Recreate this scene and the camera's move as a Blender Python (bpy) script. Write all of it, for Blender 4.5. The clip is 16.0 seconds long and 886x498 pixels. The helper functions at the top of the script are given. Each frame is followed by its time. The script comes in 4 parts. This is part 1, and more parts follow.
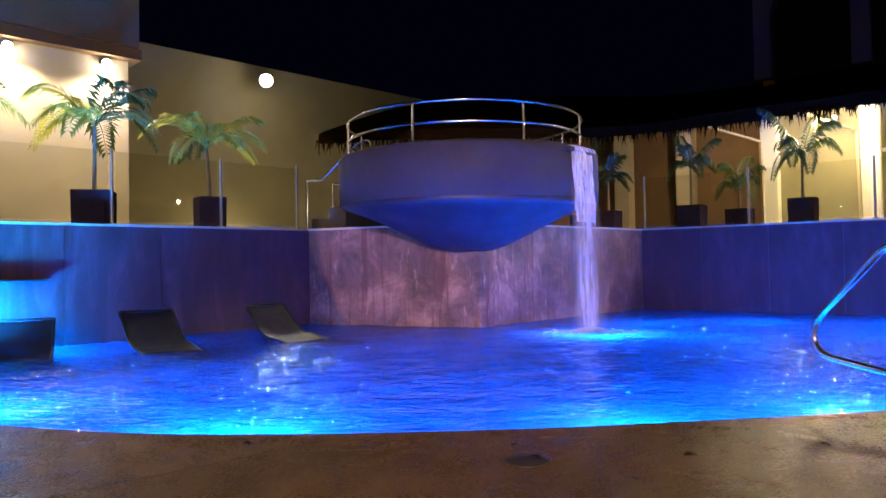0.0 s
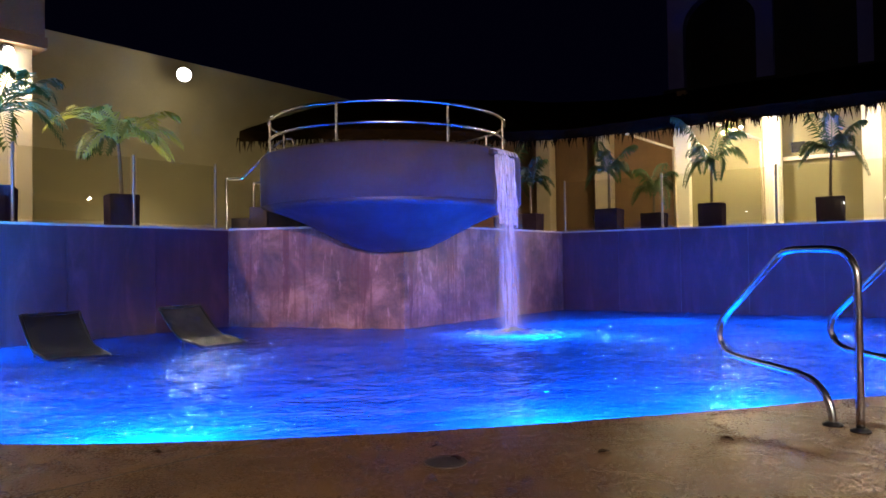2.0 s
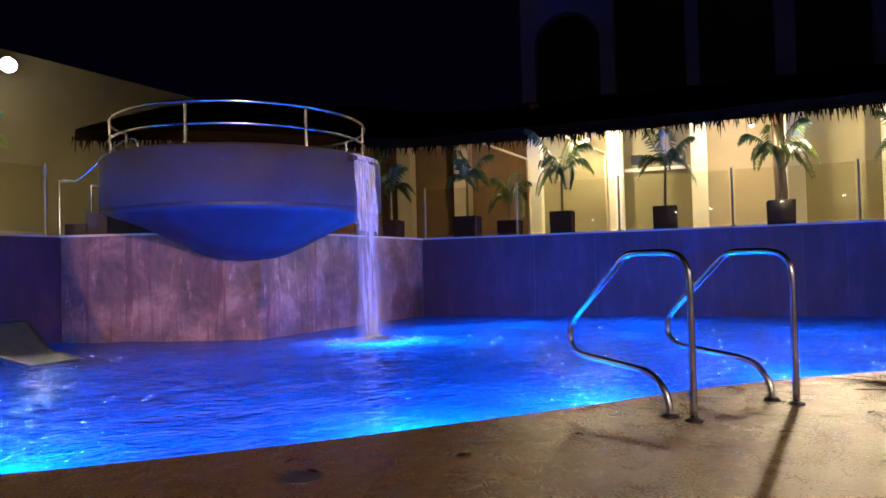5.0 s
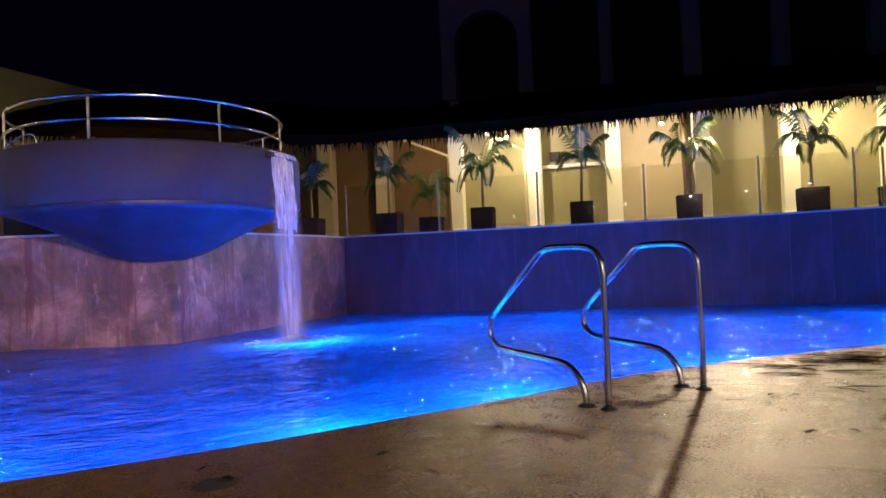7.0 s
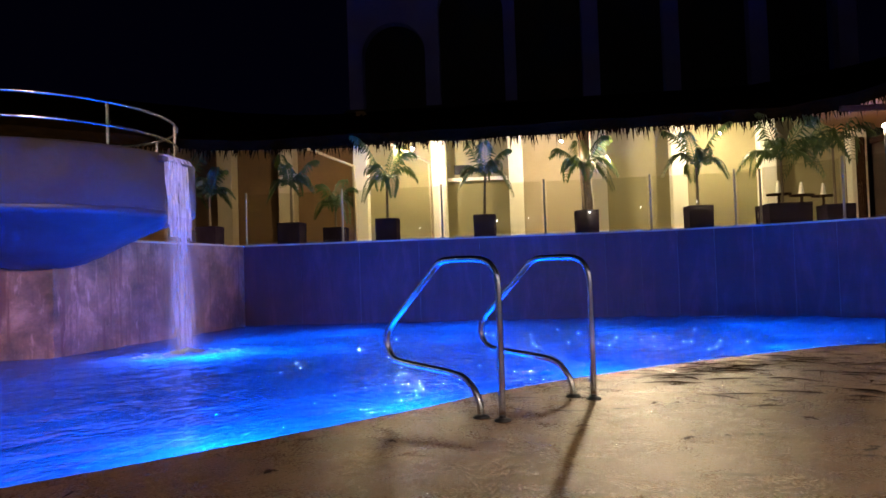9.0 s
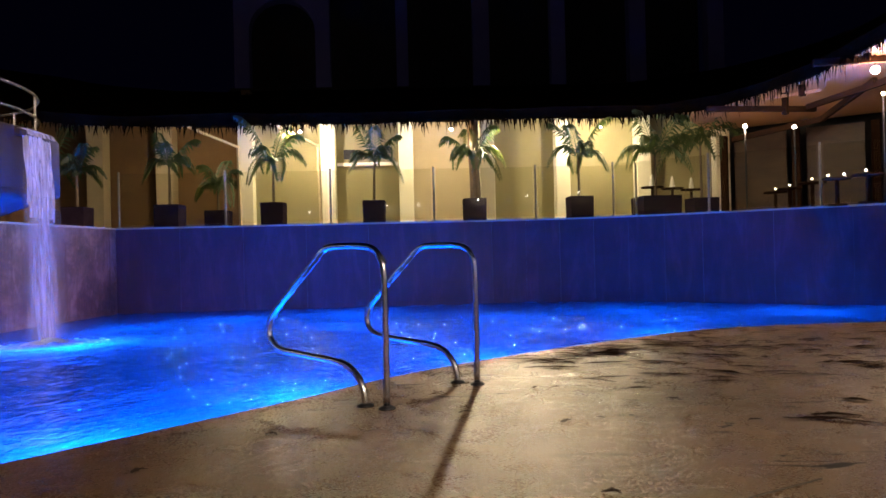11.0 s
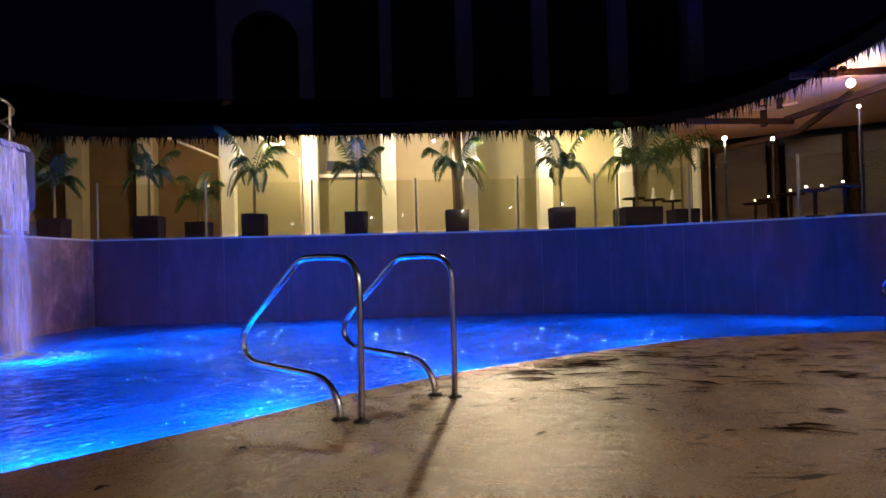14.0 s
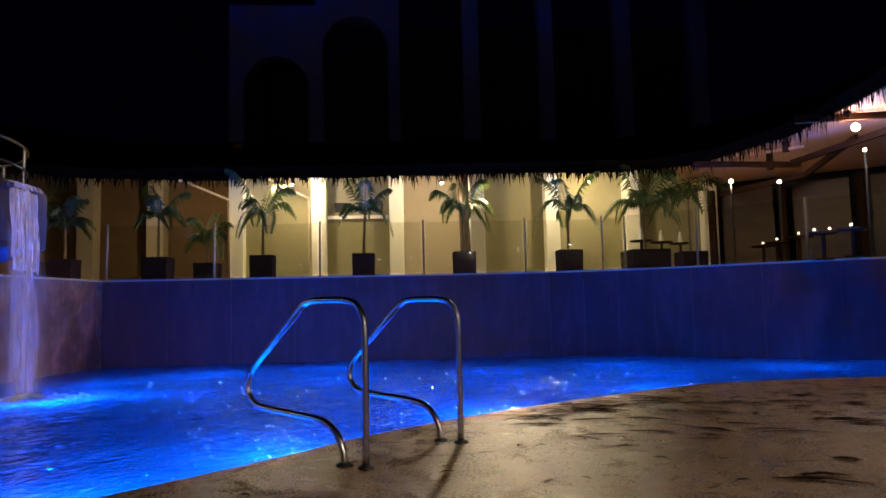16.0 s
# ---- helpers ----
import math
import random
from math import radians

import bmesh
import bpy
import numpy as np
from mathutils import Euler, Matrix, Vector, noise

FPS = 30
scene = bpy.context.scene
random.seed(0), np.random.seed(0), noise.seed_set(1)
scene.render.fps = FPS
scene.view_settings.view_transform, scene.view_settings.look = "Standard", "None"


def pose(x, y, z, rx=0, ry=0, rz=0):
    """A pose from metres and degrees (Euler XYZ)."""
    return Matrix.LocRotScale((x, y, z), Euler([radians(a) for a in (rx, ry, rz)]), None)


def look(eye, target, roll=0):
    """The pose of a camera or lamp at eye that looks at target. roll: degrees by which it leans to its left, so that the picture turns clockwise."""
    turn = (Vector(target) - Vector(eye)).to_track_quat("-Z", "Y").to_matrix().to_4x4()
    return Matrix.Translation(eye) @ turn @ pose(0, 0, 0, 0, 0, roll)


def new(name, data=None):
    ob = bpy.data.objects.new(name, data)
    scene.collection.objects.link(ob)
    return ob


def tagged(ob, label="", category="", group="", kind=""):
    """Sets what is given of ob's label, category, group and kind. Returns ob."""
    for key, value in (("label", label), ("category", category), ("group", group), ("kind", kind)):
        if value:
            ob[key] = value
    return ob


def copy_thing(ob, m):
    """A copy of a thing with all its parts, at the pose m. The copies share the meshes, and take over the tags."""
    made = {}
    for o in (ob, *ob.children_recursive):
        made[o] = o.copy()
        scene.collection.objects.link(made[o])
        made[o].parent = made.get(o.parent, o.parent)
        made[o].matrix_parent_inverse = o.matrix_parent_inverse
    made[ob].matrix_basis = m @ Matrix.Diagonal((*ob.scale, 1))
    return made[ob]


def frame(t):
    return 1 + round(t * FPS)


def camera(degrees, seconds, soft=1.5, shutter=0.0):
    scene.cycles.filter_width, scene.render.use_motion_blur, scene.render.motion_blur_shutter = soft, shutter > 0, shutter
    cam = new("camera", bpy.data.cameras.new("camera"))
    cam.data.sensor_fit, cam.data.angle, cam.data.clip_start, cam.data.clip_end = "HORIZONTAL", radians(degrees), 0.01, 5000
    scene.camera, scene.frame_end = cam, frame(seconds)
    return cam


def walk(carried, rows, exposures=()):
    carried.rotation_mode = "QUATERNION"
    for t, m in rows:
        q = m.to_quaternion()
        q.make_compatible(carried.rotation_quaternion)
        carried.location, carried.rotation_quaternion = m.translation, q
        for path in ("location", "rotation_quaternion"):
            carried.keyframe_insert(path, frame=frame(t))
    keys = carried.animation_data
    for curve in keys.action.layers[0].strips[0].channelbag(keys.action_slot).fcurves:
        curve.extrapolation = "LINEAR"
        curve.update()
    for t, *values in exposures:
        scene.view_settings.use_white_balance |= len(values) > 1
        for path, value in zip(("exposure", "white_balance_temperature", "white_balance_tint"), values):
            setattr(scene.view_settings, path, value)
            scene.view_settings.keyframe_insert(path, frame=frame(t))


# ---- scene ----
cam = camera(65.9, 16.0, 1.6)
PATH = [
    (0, (0.034, 0.047, 0.939), (-0.026, 2.045, 0.978), -1.0),
    (0.5, (0.034, 0.049, 0.942), (0.019, 2.049, 0.974), -1.0),
    (1, (0.036, 0.057, 0.946), (0.078, 2.056, 0.981), -1.2),
    (1.5, (0.043, 0.056, 0.944), (0.142, 2.053, 0.983), -1.1),
    (2, (0.055, 0.055, 0.942), (0.213, 2.048, 0.981), -0.8),
    (2.5, (0.061, 0.064, 0.935), (0.313, 2.048, 0.965), -1.3),
    (3, (0.065, 0.077, 0.93), (0.382, 2.052, 0.959), -1.0),
    (3.5, (0.071, 0.091, 0.929), (0.445, 2.055, 0.955), -1.1),
    (4, (0.074, 0.113, 0.93), (0.514, 2.064, 0.966), -1.1),
    (6.5, (0.111, 0.12, 0.924), (0.82, 1.99, 0.98), -2.3),
    (7, (0.121, 0.125, 0.926), (0.885, 1.973, 0.964), -2.4),
    (7.5, (0.143, 0.121, 0.923), (0.953, 1.949, 0.96), -2.2),
    (8, (0.158, 0.124, 0.923), (1.039, 1.919, 0.95), -2.2),
    (8.5, (0.172, 0.133, 0.925), (1.12, 1.893, 0.96), -2.9),
    (9, (0.194, 0.128, 0.925), (1.201, 1.855, 0.986), -1.9),
    (9.5, (0.205, 0.136, 0.926), (1.252, 1.839, 0.973), -0.9),
    (10, (0.209, 0.148, 0.936), (1.356, 1.786, 0.962), -0.9),
    (12.5, (0.283, 0.131, 0.929), (1.588, 1.647, 0.944), -1.6),
    (13, (0.291, 0.137, 0.929), (1.594, 1.654, 0.948), -1.5),
    (13.5, (0.293, 0.135, 0.93), (1.588, 1.659, 0.959), -1.4),
    (14, (0.299, 0.13, 0.93), (1.601, 1.647, 0.973), -1.5),
    (14.5, (0.304, 0.131, 0.93), (1.6, 1.653, 0.988), -1.4),
    (15, (0.3, 0.134, 0.936), (1.59, 1.66, 1.016), -1.6),
    (15.5, (0.3, 0.13, 0.941), (1.59, 1.654, 1.059), -1.5),
    (16, (0.306, 0.123, 0.941), (1.589, 1.648, 1.105), -1.3),
]
walk(cam, [(t, look(eye, target, roll)) for t, eye, target, roll in PATH],
     exposures=[(0.0, 0.22), (2.0, 0.15), (4.0, 0.05), (7.0, -0.10), (9.0, -0.16), (13.5, -0.20), (14.5, -0.36), (15.0, -0.62), (15.4, -0.78), (16.0, -0.82)])

# ---- world and lights ----
world = bpy.data.worlds.new("night_sky")
scene.world = world
world.use_nodes = True
wn = world.node_tree.nodes["Background"]
wn.inputs[0].default_value = (0.10, 0.09, 0.55, 1)
wn.inputs[1].default_value = 0.0042

WARM = (1.0, 0.80, 0.46)
CREAM = (1.0, 0.84, 0.62)
BLUE = (0.0, 0.118, 1.0)


def point_lamp(at, watts, colour, radius=0.05):
    data = bpy.data.lights.new("lamp_light", "POINT")
    data.energy, data.color, data.shadow_soft_size = watts, colour, radius
    ob = new("lamp_light", data)
    ob.location = at
    return ob


def spot_lamp(at, target, watts, colour, cone, blend=0.4, radius=0.06):
    data = bpy.data.lights.new("spot_light", "SPOT")
    data.energy, data.color, data.shadow_soft_size = watts, colour, radius
    data.spot_size, data.spot_blend = radians(cone), blend
    ob = new("spot_light", data)
    ob.matrix_world = look(at, target)
    return ob


# plan of the pool: the raised wall's foot, seen from the deck
WALL_LEFT = Vector((-2.56, 11.48))
PLINTH = Vector((0.28, 10.46))
CORNER = Vector((3.62, 13.9))
BEND = Vector((10.9, 8.5))
WALL_END = Vector((12.2, 4.4))
FAR_LEFT = Vector((-10.4, 3.5))
FAR_RIGHT = Vector((13.6, 0.2))
WATER, TERRACE, BASIN = -0.06, 1.54, -1.25
ALONG = (BEND - CORNER).normalized()
BACK = Vector((-ALONG.y, ALONG.x))
if BACK.y < 0:
    BACK = -BACK
LEFT_ALONG = (WALL_LEFT - FAR_LEFT).normalized()
LEFT_BACK = Vector((-LEFT_ALONG.y, LEFT_ALONG.x))
ALONG2 = (WALL_END - BEND).normalized()
BACK2 = Vector((-ALONG2.y, ALONG2.x))
BOWL = Vector((0.12, 10.68))


def on_wall(s, back=0.0, z=0.0):
    p = CORNER + ALONG * s + BACK * back
    return Vector((p.x, p.y, z))


def on_left(s, back=0.0, z=0.0):
    p = WALL_LEFT - LEFT_ALONG * s + LEFT_BACK * back
    return Vector((p.x, p.y, z))


def on_right(s, back=0.0, z=0.0):
    p = BEND + ALONG2 * s + BACK2 * back
    return Vector((p.x, p.y, z))


# underwater lamps, set in the basin's sides, and an added light below the splash
POOL_LAMPS_AND_FILL = [(-3.4, 4.72, -0.45, 2400, 0.3), (-1.35, 4.10, -0.45, 2600, 0.3), (1.05, 4.22, -0.45, 1600, 0.3), (2.5, 4.55, -0.45, 1300, 0.3), (4.6, 4.8, -0.5, 1200, 0.3), (7.2, 4.6, -0.5, 800, 0.3),
              (-5.55, 7.95, -0.35, 5000, 0.15), (1.85, 9.05, -0.55, 260, 0.3)]
# fill lights added mid-water: deep western basin, dimmer, then the bright eastern ledge
for x, y, w in ((-2.6, 6.4, 55), (-0.4, 5.9, 55), (1.6, 6.0, 45), (-1.4, 8.4, 50), (0.4, 7.9, 60)):
    POOL_LAMPS_AND_FILL.append((x, y, -0.80, w, 0.45))
for x, y, w in ((4.9, 6.6, 300), (6.6, 6.2, 260), (8.6, 5.4, 420), (1.9, 9.4, 500), (3.3, 8.6, 520), (5.2, 8.5, 560), (7.5, 7.6, 520), (9.4, 6.7, 640), (10.6, 4.6, 640), (12.0, 2.9, 420),
                (2.9, 10.7, 620), (4.5, 10.7, 720), (6.3, 9.9, 640)):
    POOL_LAMPS_AND_FILL.append((x, y, -0.70, w, 0.45))
for x, y, z, w, r in POOL_LAMPS_AND_FILL:
    point_lamp((x, y, z), w * (1.45 if z > -0.6 else 1.5), BLUE, r)
# cyan lamp below the wall spout
spot_lamp(on_left(5.0, -0.75, 0.0), on_left(5.0, 0.0, 0.40), 5200, (0.0, 0.30, 1.0), 165, 0.6, 0.25)
# lamps under the thatched eave, and a fill light added in the recess
for s, b in ((3.2, 1.75), (6.45, 1.75), (9.75, 1.75), (0.5, 2.9)):
    point_lamp(on_wall(s, b, 3.50), 185 if s > 3 else 110, WARM, 0.06)
# wall lamps on the beige wing, floodlight, restaurant lamps
for s in (2.53, 3.95, 5.4):
    spot_lamp(on_left(s, 1.86, 4.22), on_left(s, 2.0, 0.0), 190, CREAM, 150, 0.5, 0.07)
point_lamp((-4.22, 15.12, 4.95), 22, (1.0, 0.86, 0.66), 0.12)
spot_lamp((-4.25, 15.2, 5.10), (-3.7, 13.4, 0.4), 1900, (1.0, 0.88, 0.66), 88, 0.6, 0.12)
point_lamp((11.45, 3.78, 3.38), 150, (1.0, 0.72, 0.46), 0.06)
point_lamp((12.36, 6.20, 3.02), 26, (1.0, 0.74, 0.46), 0.05)
# two fill lights added inside the restaurant, with no lamp there
point_lamp(on_right(2.1, 3.0, 2.9), 5, (1.0, 0.62, 0.34), 0.06)
point_lamp(on_right(3.6, 3.0, 2.9), 5, (1.0, 0.62, 0.34), 0.06)
# lamps of the hotel front behind the deck
HOTEL_LAMPS = (-11.0, -5.55, -3.6, -0.2, 2.3, 4.75)
for x in HOTEL_LAMPS:
    spot_lamp((x, -5.7, 3.3), (x, 1.8, 0.0), 1000, (1.0, 0.80, 0.60), 57, 0.7, 0.08)
spot_lamp((-0.2, -5.6, 4.6), (0.28, 10.6, 1.75), 9000, (1.0, 0.66, 0.43), 18.4, 0.10, 0.05)
# the eave lamps are floods turned towards the pool and the deck
for s, w in ((3.0, 260), (7.60, 1200), (9.54, 160)):
    spot_lamp(on_wall(s, 0.8, 3.40), (1.6, 3.4, 0.0), w, (1.0, 0.76, 0.46), 118, 0.5, 0.05)


# ---- materials ----
def node_mat(name):
    m = bpy.data.materials.new(name)
    m.use_nodes = True
    nt = m.node_tree
    return m, nt, nt.nodes["Principled BSDF"]


def link(nt, a, b):
    nt.links.new(a, b)


def ramp(nt, fac, stops):
    r = nt.nodes.new("ShaderNodeValToRGB")
    while len(r.color_ramp.elements) < len(stops):
        r.color_ramp.elements.new(0.5)
    for e, (p, c) in zip(r.color_ramp.elements, stops):
        e.position, e.color = p, (c[0], c[1], c[2], 1)
    link(nt, fac, r.inputs[0])
    return r.outputs[0]


def coords(nt, scale=(1, 1, 1), kind="Object"):
    tc, mp = nt.nodes.new("ShaderNodeTexCoord"), nt.nodes.new("ShaderNodeMapping")
    mp.inputs["Scale"].default_value = scale
    link(nt, tc.outputs[kind], mp.inputs["Vector"])
    return mp.outputs[0]


def noise_tex(nt, vec, scale, detail=5.0, rough=0.6, warp=0.0):
    n = nt.nodes.new("ShaderNodeTexNoise")
    n.inputs["Scale"].default_value, n.inputs["Detail"].default_value = scale, detail
    n.inputs["Roughness"].default_value, n.inputs["Distortion"].default_value = rough, warp
    link(nt, vec, n.inputs["Vector"])
    return n.outputs["Fac"]


def mixed(nt, fac, a, b, how="MIX"):
    x = nt.nodes.new("ShaderNodeMix")
    x.data_type, x.blend_type = "RGBA", how
    for value, slot in ((fac, 0), (a, 6), (b, 7)):
        if isinstance(value, (int, float)):
            x.inputs[slot].default_value = value
        elif isinstance(value, tuple):
            x.inputs[slot].default_value = (*value, 1)
        else:
            link(nt, value, x.inputs[slot])
    return x.outputs[2]


def bumped(nt, bsdf, height, strength, distance=0.02):
    b = nt.nodes.new("ShaderNodeBump")
    b.inputs["Strength"].default_value, b.inputs["Distance"].default_value = strength, distance
    link(nt, height, b.inputs["Height"])
    link(nt, b.outputs[0], bsdf.inputs["Normal"])


def plain(name, dark, light, rough=0.6, metal=0.0, scale=(1, 1, 1), coarse=2.0, fine=30.0, bump=0.2, rough_var=0.12, vary=0.0):
    """Two-scale grain between two colours, with bump and uneven roughness."""
    m, nt, b = node_mat(name)
    v = coords(nt, scale)
    big, small = noise_tex(nt, v, coarse, 4), noise_tex(nt, v, fine, 6)
    c = mixed(nt, 0.35, big, small)
    col = ramp(nt, c, [(0.32, dark), (0.66, light)])
    if vary:
        oi = nt.nodes.new("ShaderNodeObjectInfo")
        g = ramp(nt, oi.outputs["Random"], [(0, (1 - vary,) * 3), (1, (1 + vary * 0.3,) * 3)])
        col = mixed(nt, 1.0, col, g, "MULTIPLY")
    link(nt, col, b.inputs["Base Color"])
    r = ramp(nt, big, [(0.3, (max(rough - rough_var, 0.03),) * 3), (0.7, (min(rough + rough_var, 1),) * 3)])
    link(nt, r, b.inputs["Roughness"])
    b.inputs["Metallic"].default_value = metal
    if bump:
        bumped(nt, b, small, bump, 0.01)
    return m


def glow(name, colour, strength):
    m, nt, b = node_mat(name)
    b.inputs["Base Color"].default_value = (*colour, 1)
    b.inputs["Emission Color"].default_value = (*colour, 1)
    b.inputs["Emission Strength"].default_value = strength
    return m


def deck_material():
    m, nt, b = node_mat("wet_stamped_concrete")
    v = coords(nt)
    big = noise_tex(nt, v, 0.7, 5, 0.6, 0.4)
    mid = noise_tex(nt, v, 4.5, 7, 0.68, 0.4)
    fine = noise_tex(nt, v, 60, 6, 0.7)
    col = ramp(nt, mixed(nt, 0.35, big, mid), [(0.30, (0.074, 0.036, 0.015)), (0.52, (0.150, 0.079, 0.034)), (0.70, (0.245, 0.140, 0.064))])
    # wet strokes and scuffs left on the eastern part
    skew = nt.nodes.new("ShaderNodeMapping")
    skew.inputs["Rotation"].default_value = (0, 0, radians(40))
    link(nt, v, skew.inputs["Vector"])
    pull = nt.nodes.new("ShaderNodeMapping")
    pull.inputs["Scale"].default_value = (0.9, 4.6, 1)
    link(nt, skew.outputs[0], pull.inputs["Vector"])
    streak = noise_tex(nt, pull.outputs[0], 1.8, 7, 0.66, 1.1)
    wet = ramp(nt, streak, [(0.61, (0, 0, 0)), (0.635, (1, 1, 1))])
    patch = ramp(nt, noise_tex(nt, v, 1.3, 3, 0.5, 0.3), [(0.40, (0.0, 0.0, 0.0)), (0.50, (1, 1, 1))])
    wet = mixed(nt, 1.0, wet, patch, "MULTIPLY")
    gate = nt.nodes.new("ShaderNodeSeparateXYZ")
    link(nt, coords(nt), gate.inputs[0])
    r = nt.nodes.new("ShaderNodeMapRange")
    r.inputs["From Min"].default_value, r.inputs["From Max"].default_value = 2.0, 3.2
    link(nt, gate.outputs[0], r.inputs["Value"])
    wet = mixed(nt, 1.0, wet, r.outputs[0], "MULTIPLY")
    col = mixed(nt, wet, col, (0.008, 0.005, 0.003))
    col = mixed(nt, 0.14, col, fine, "OVERLAY")
    link(nt, col, b.inputs["Base Color"])
    rough = ramp(nt, mixed(nt, 0.6, mid, fine), [(0.34, (0.16,) * 3), (0.66, (0.42,) * 3)])
    rough = mixed(nt, wet, rough, (0.5, 0.5, 0.5))
    link(nt, rough, b.inputs["Roughness"])
    link(nt, mixed(nt, wet, (0.22, 0.22, 0.22), (0.03, 0.03, 0.03)), b.inputs["Specular IOR Level"])
    hgt = mixed(nt, 0.26, mid, fine)
    hgt = mixed(nt, wet, hgt, (0.45, 0.45, 0.45))
    bumped(nt, b, hgt, 0.9, 0.016)
    return m


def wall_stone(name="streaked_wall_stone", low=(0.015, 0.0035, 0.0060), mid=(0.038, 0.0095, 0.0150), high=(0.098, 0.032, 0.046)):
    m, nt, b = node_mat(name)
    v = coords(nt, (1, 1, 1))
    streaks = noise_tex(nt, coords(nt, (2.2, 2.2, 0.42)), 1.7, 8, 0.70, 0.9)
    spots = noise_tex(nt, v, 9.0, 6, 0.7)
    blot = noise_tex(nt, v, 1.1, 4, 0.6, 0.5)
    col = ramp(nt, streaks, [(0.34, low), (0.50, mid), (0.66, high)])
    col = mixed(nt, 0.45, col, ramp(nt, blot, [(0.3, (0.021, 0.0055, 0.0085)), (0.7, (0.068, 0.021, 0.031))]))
    col = mixed(nt, 0.20, col, spots, "OVERLAY")
    oi = nt.nodes.new("ShaderNodeObjectInfo")
    col = mixed(nt, 1.0, col, ramp(nt, oi.outputs["Random"], [(0, (0.92,) * 3), (1, (1.04,) * 3)]), "MULTIPLY")
    link(nt, col, b.inputs["Base Color"])
    link(nt, ramp(nt, streaks, [(0.3, (0.38,) * 3), (0.7, (0.62,) * 3)]), b.inputs["Roughness"])
    bumped(nt, b, mixed(nt, 0.5, streaks, spots), 0.5, 0.012)
    return m


def plinth_stone():
    """Mottled weathered stone with thin rust drips running down it."""
    m, nt, b = node_mat("drip_stained_plinth_stone")
    v = coords(nt)
    blot = noise_tex(nt, v, 1.7, 9, 0.68, 0.35)
    drips = noise_tex(nt, coords(nt, (6.5, 6.5, 0.30)), 1.3, 6, 0.6, 0.15)
    lime = noise_tex(nt, coords(nt, (3.0, 3.0, 0.8)), 2.1, 8, 0.72, 0.3)
    spots = noise_tex(nt, v, 16.0, 6, 0.7)
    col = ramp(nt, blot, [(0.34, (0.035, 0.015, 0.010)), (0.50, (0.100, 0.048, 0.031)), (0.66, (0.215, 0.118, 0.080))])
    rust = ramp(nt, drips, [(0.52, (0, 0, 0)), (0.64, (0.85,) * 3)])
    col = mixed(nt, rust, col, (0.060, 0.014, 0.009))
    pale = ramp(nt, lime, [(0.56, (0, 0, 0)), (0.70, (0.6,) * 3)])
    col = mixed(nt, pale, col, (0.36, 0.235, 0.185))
    col = mixed(nt, 0.35, col, spots, "OVERLAY")
    link(nt, col, b.inputs["Base Color"])
    link(nt, ramp(nt, lime, [(0.3, (0.45,) * 3), (0.7, (0.75,) * 3)]), b.inputs["Roughness"])
    bumped(nt, b, mixed(nt, 0.5, blot, spots), 0.6, 0.02)
    return m


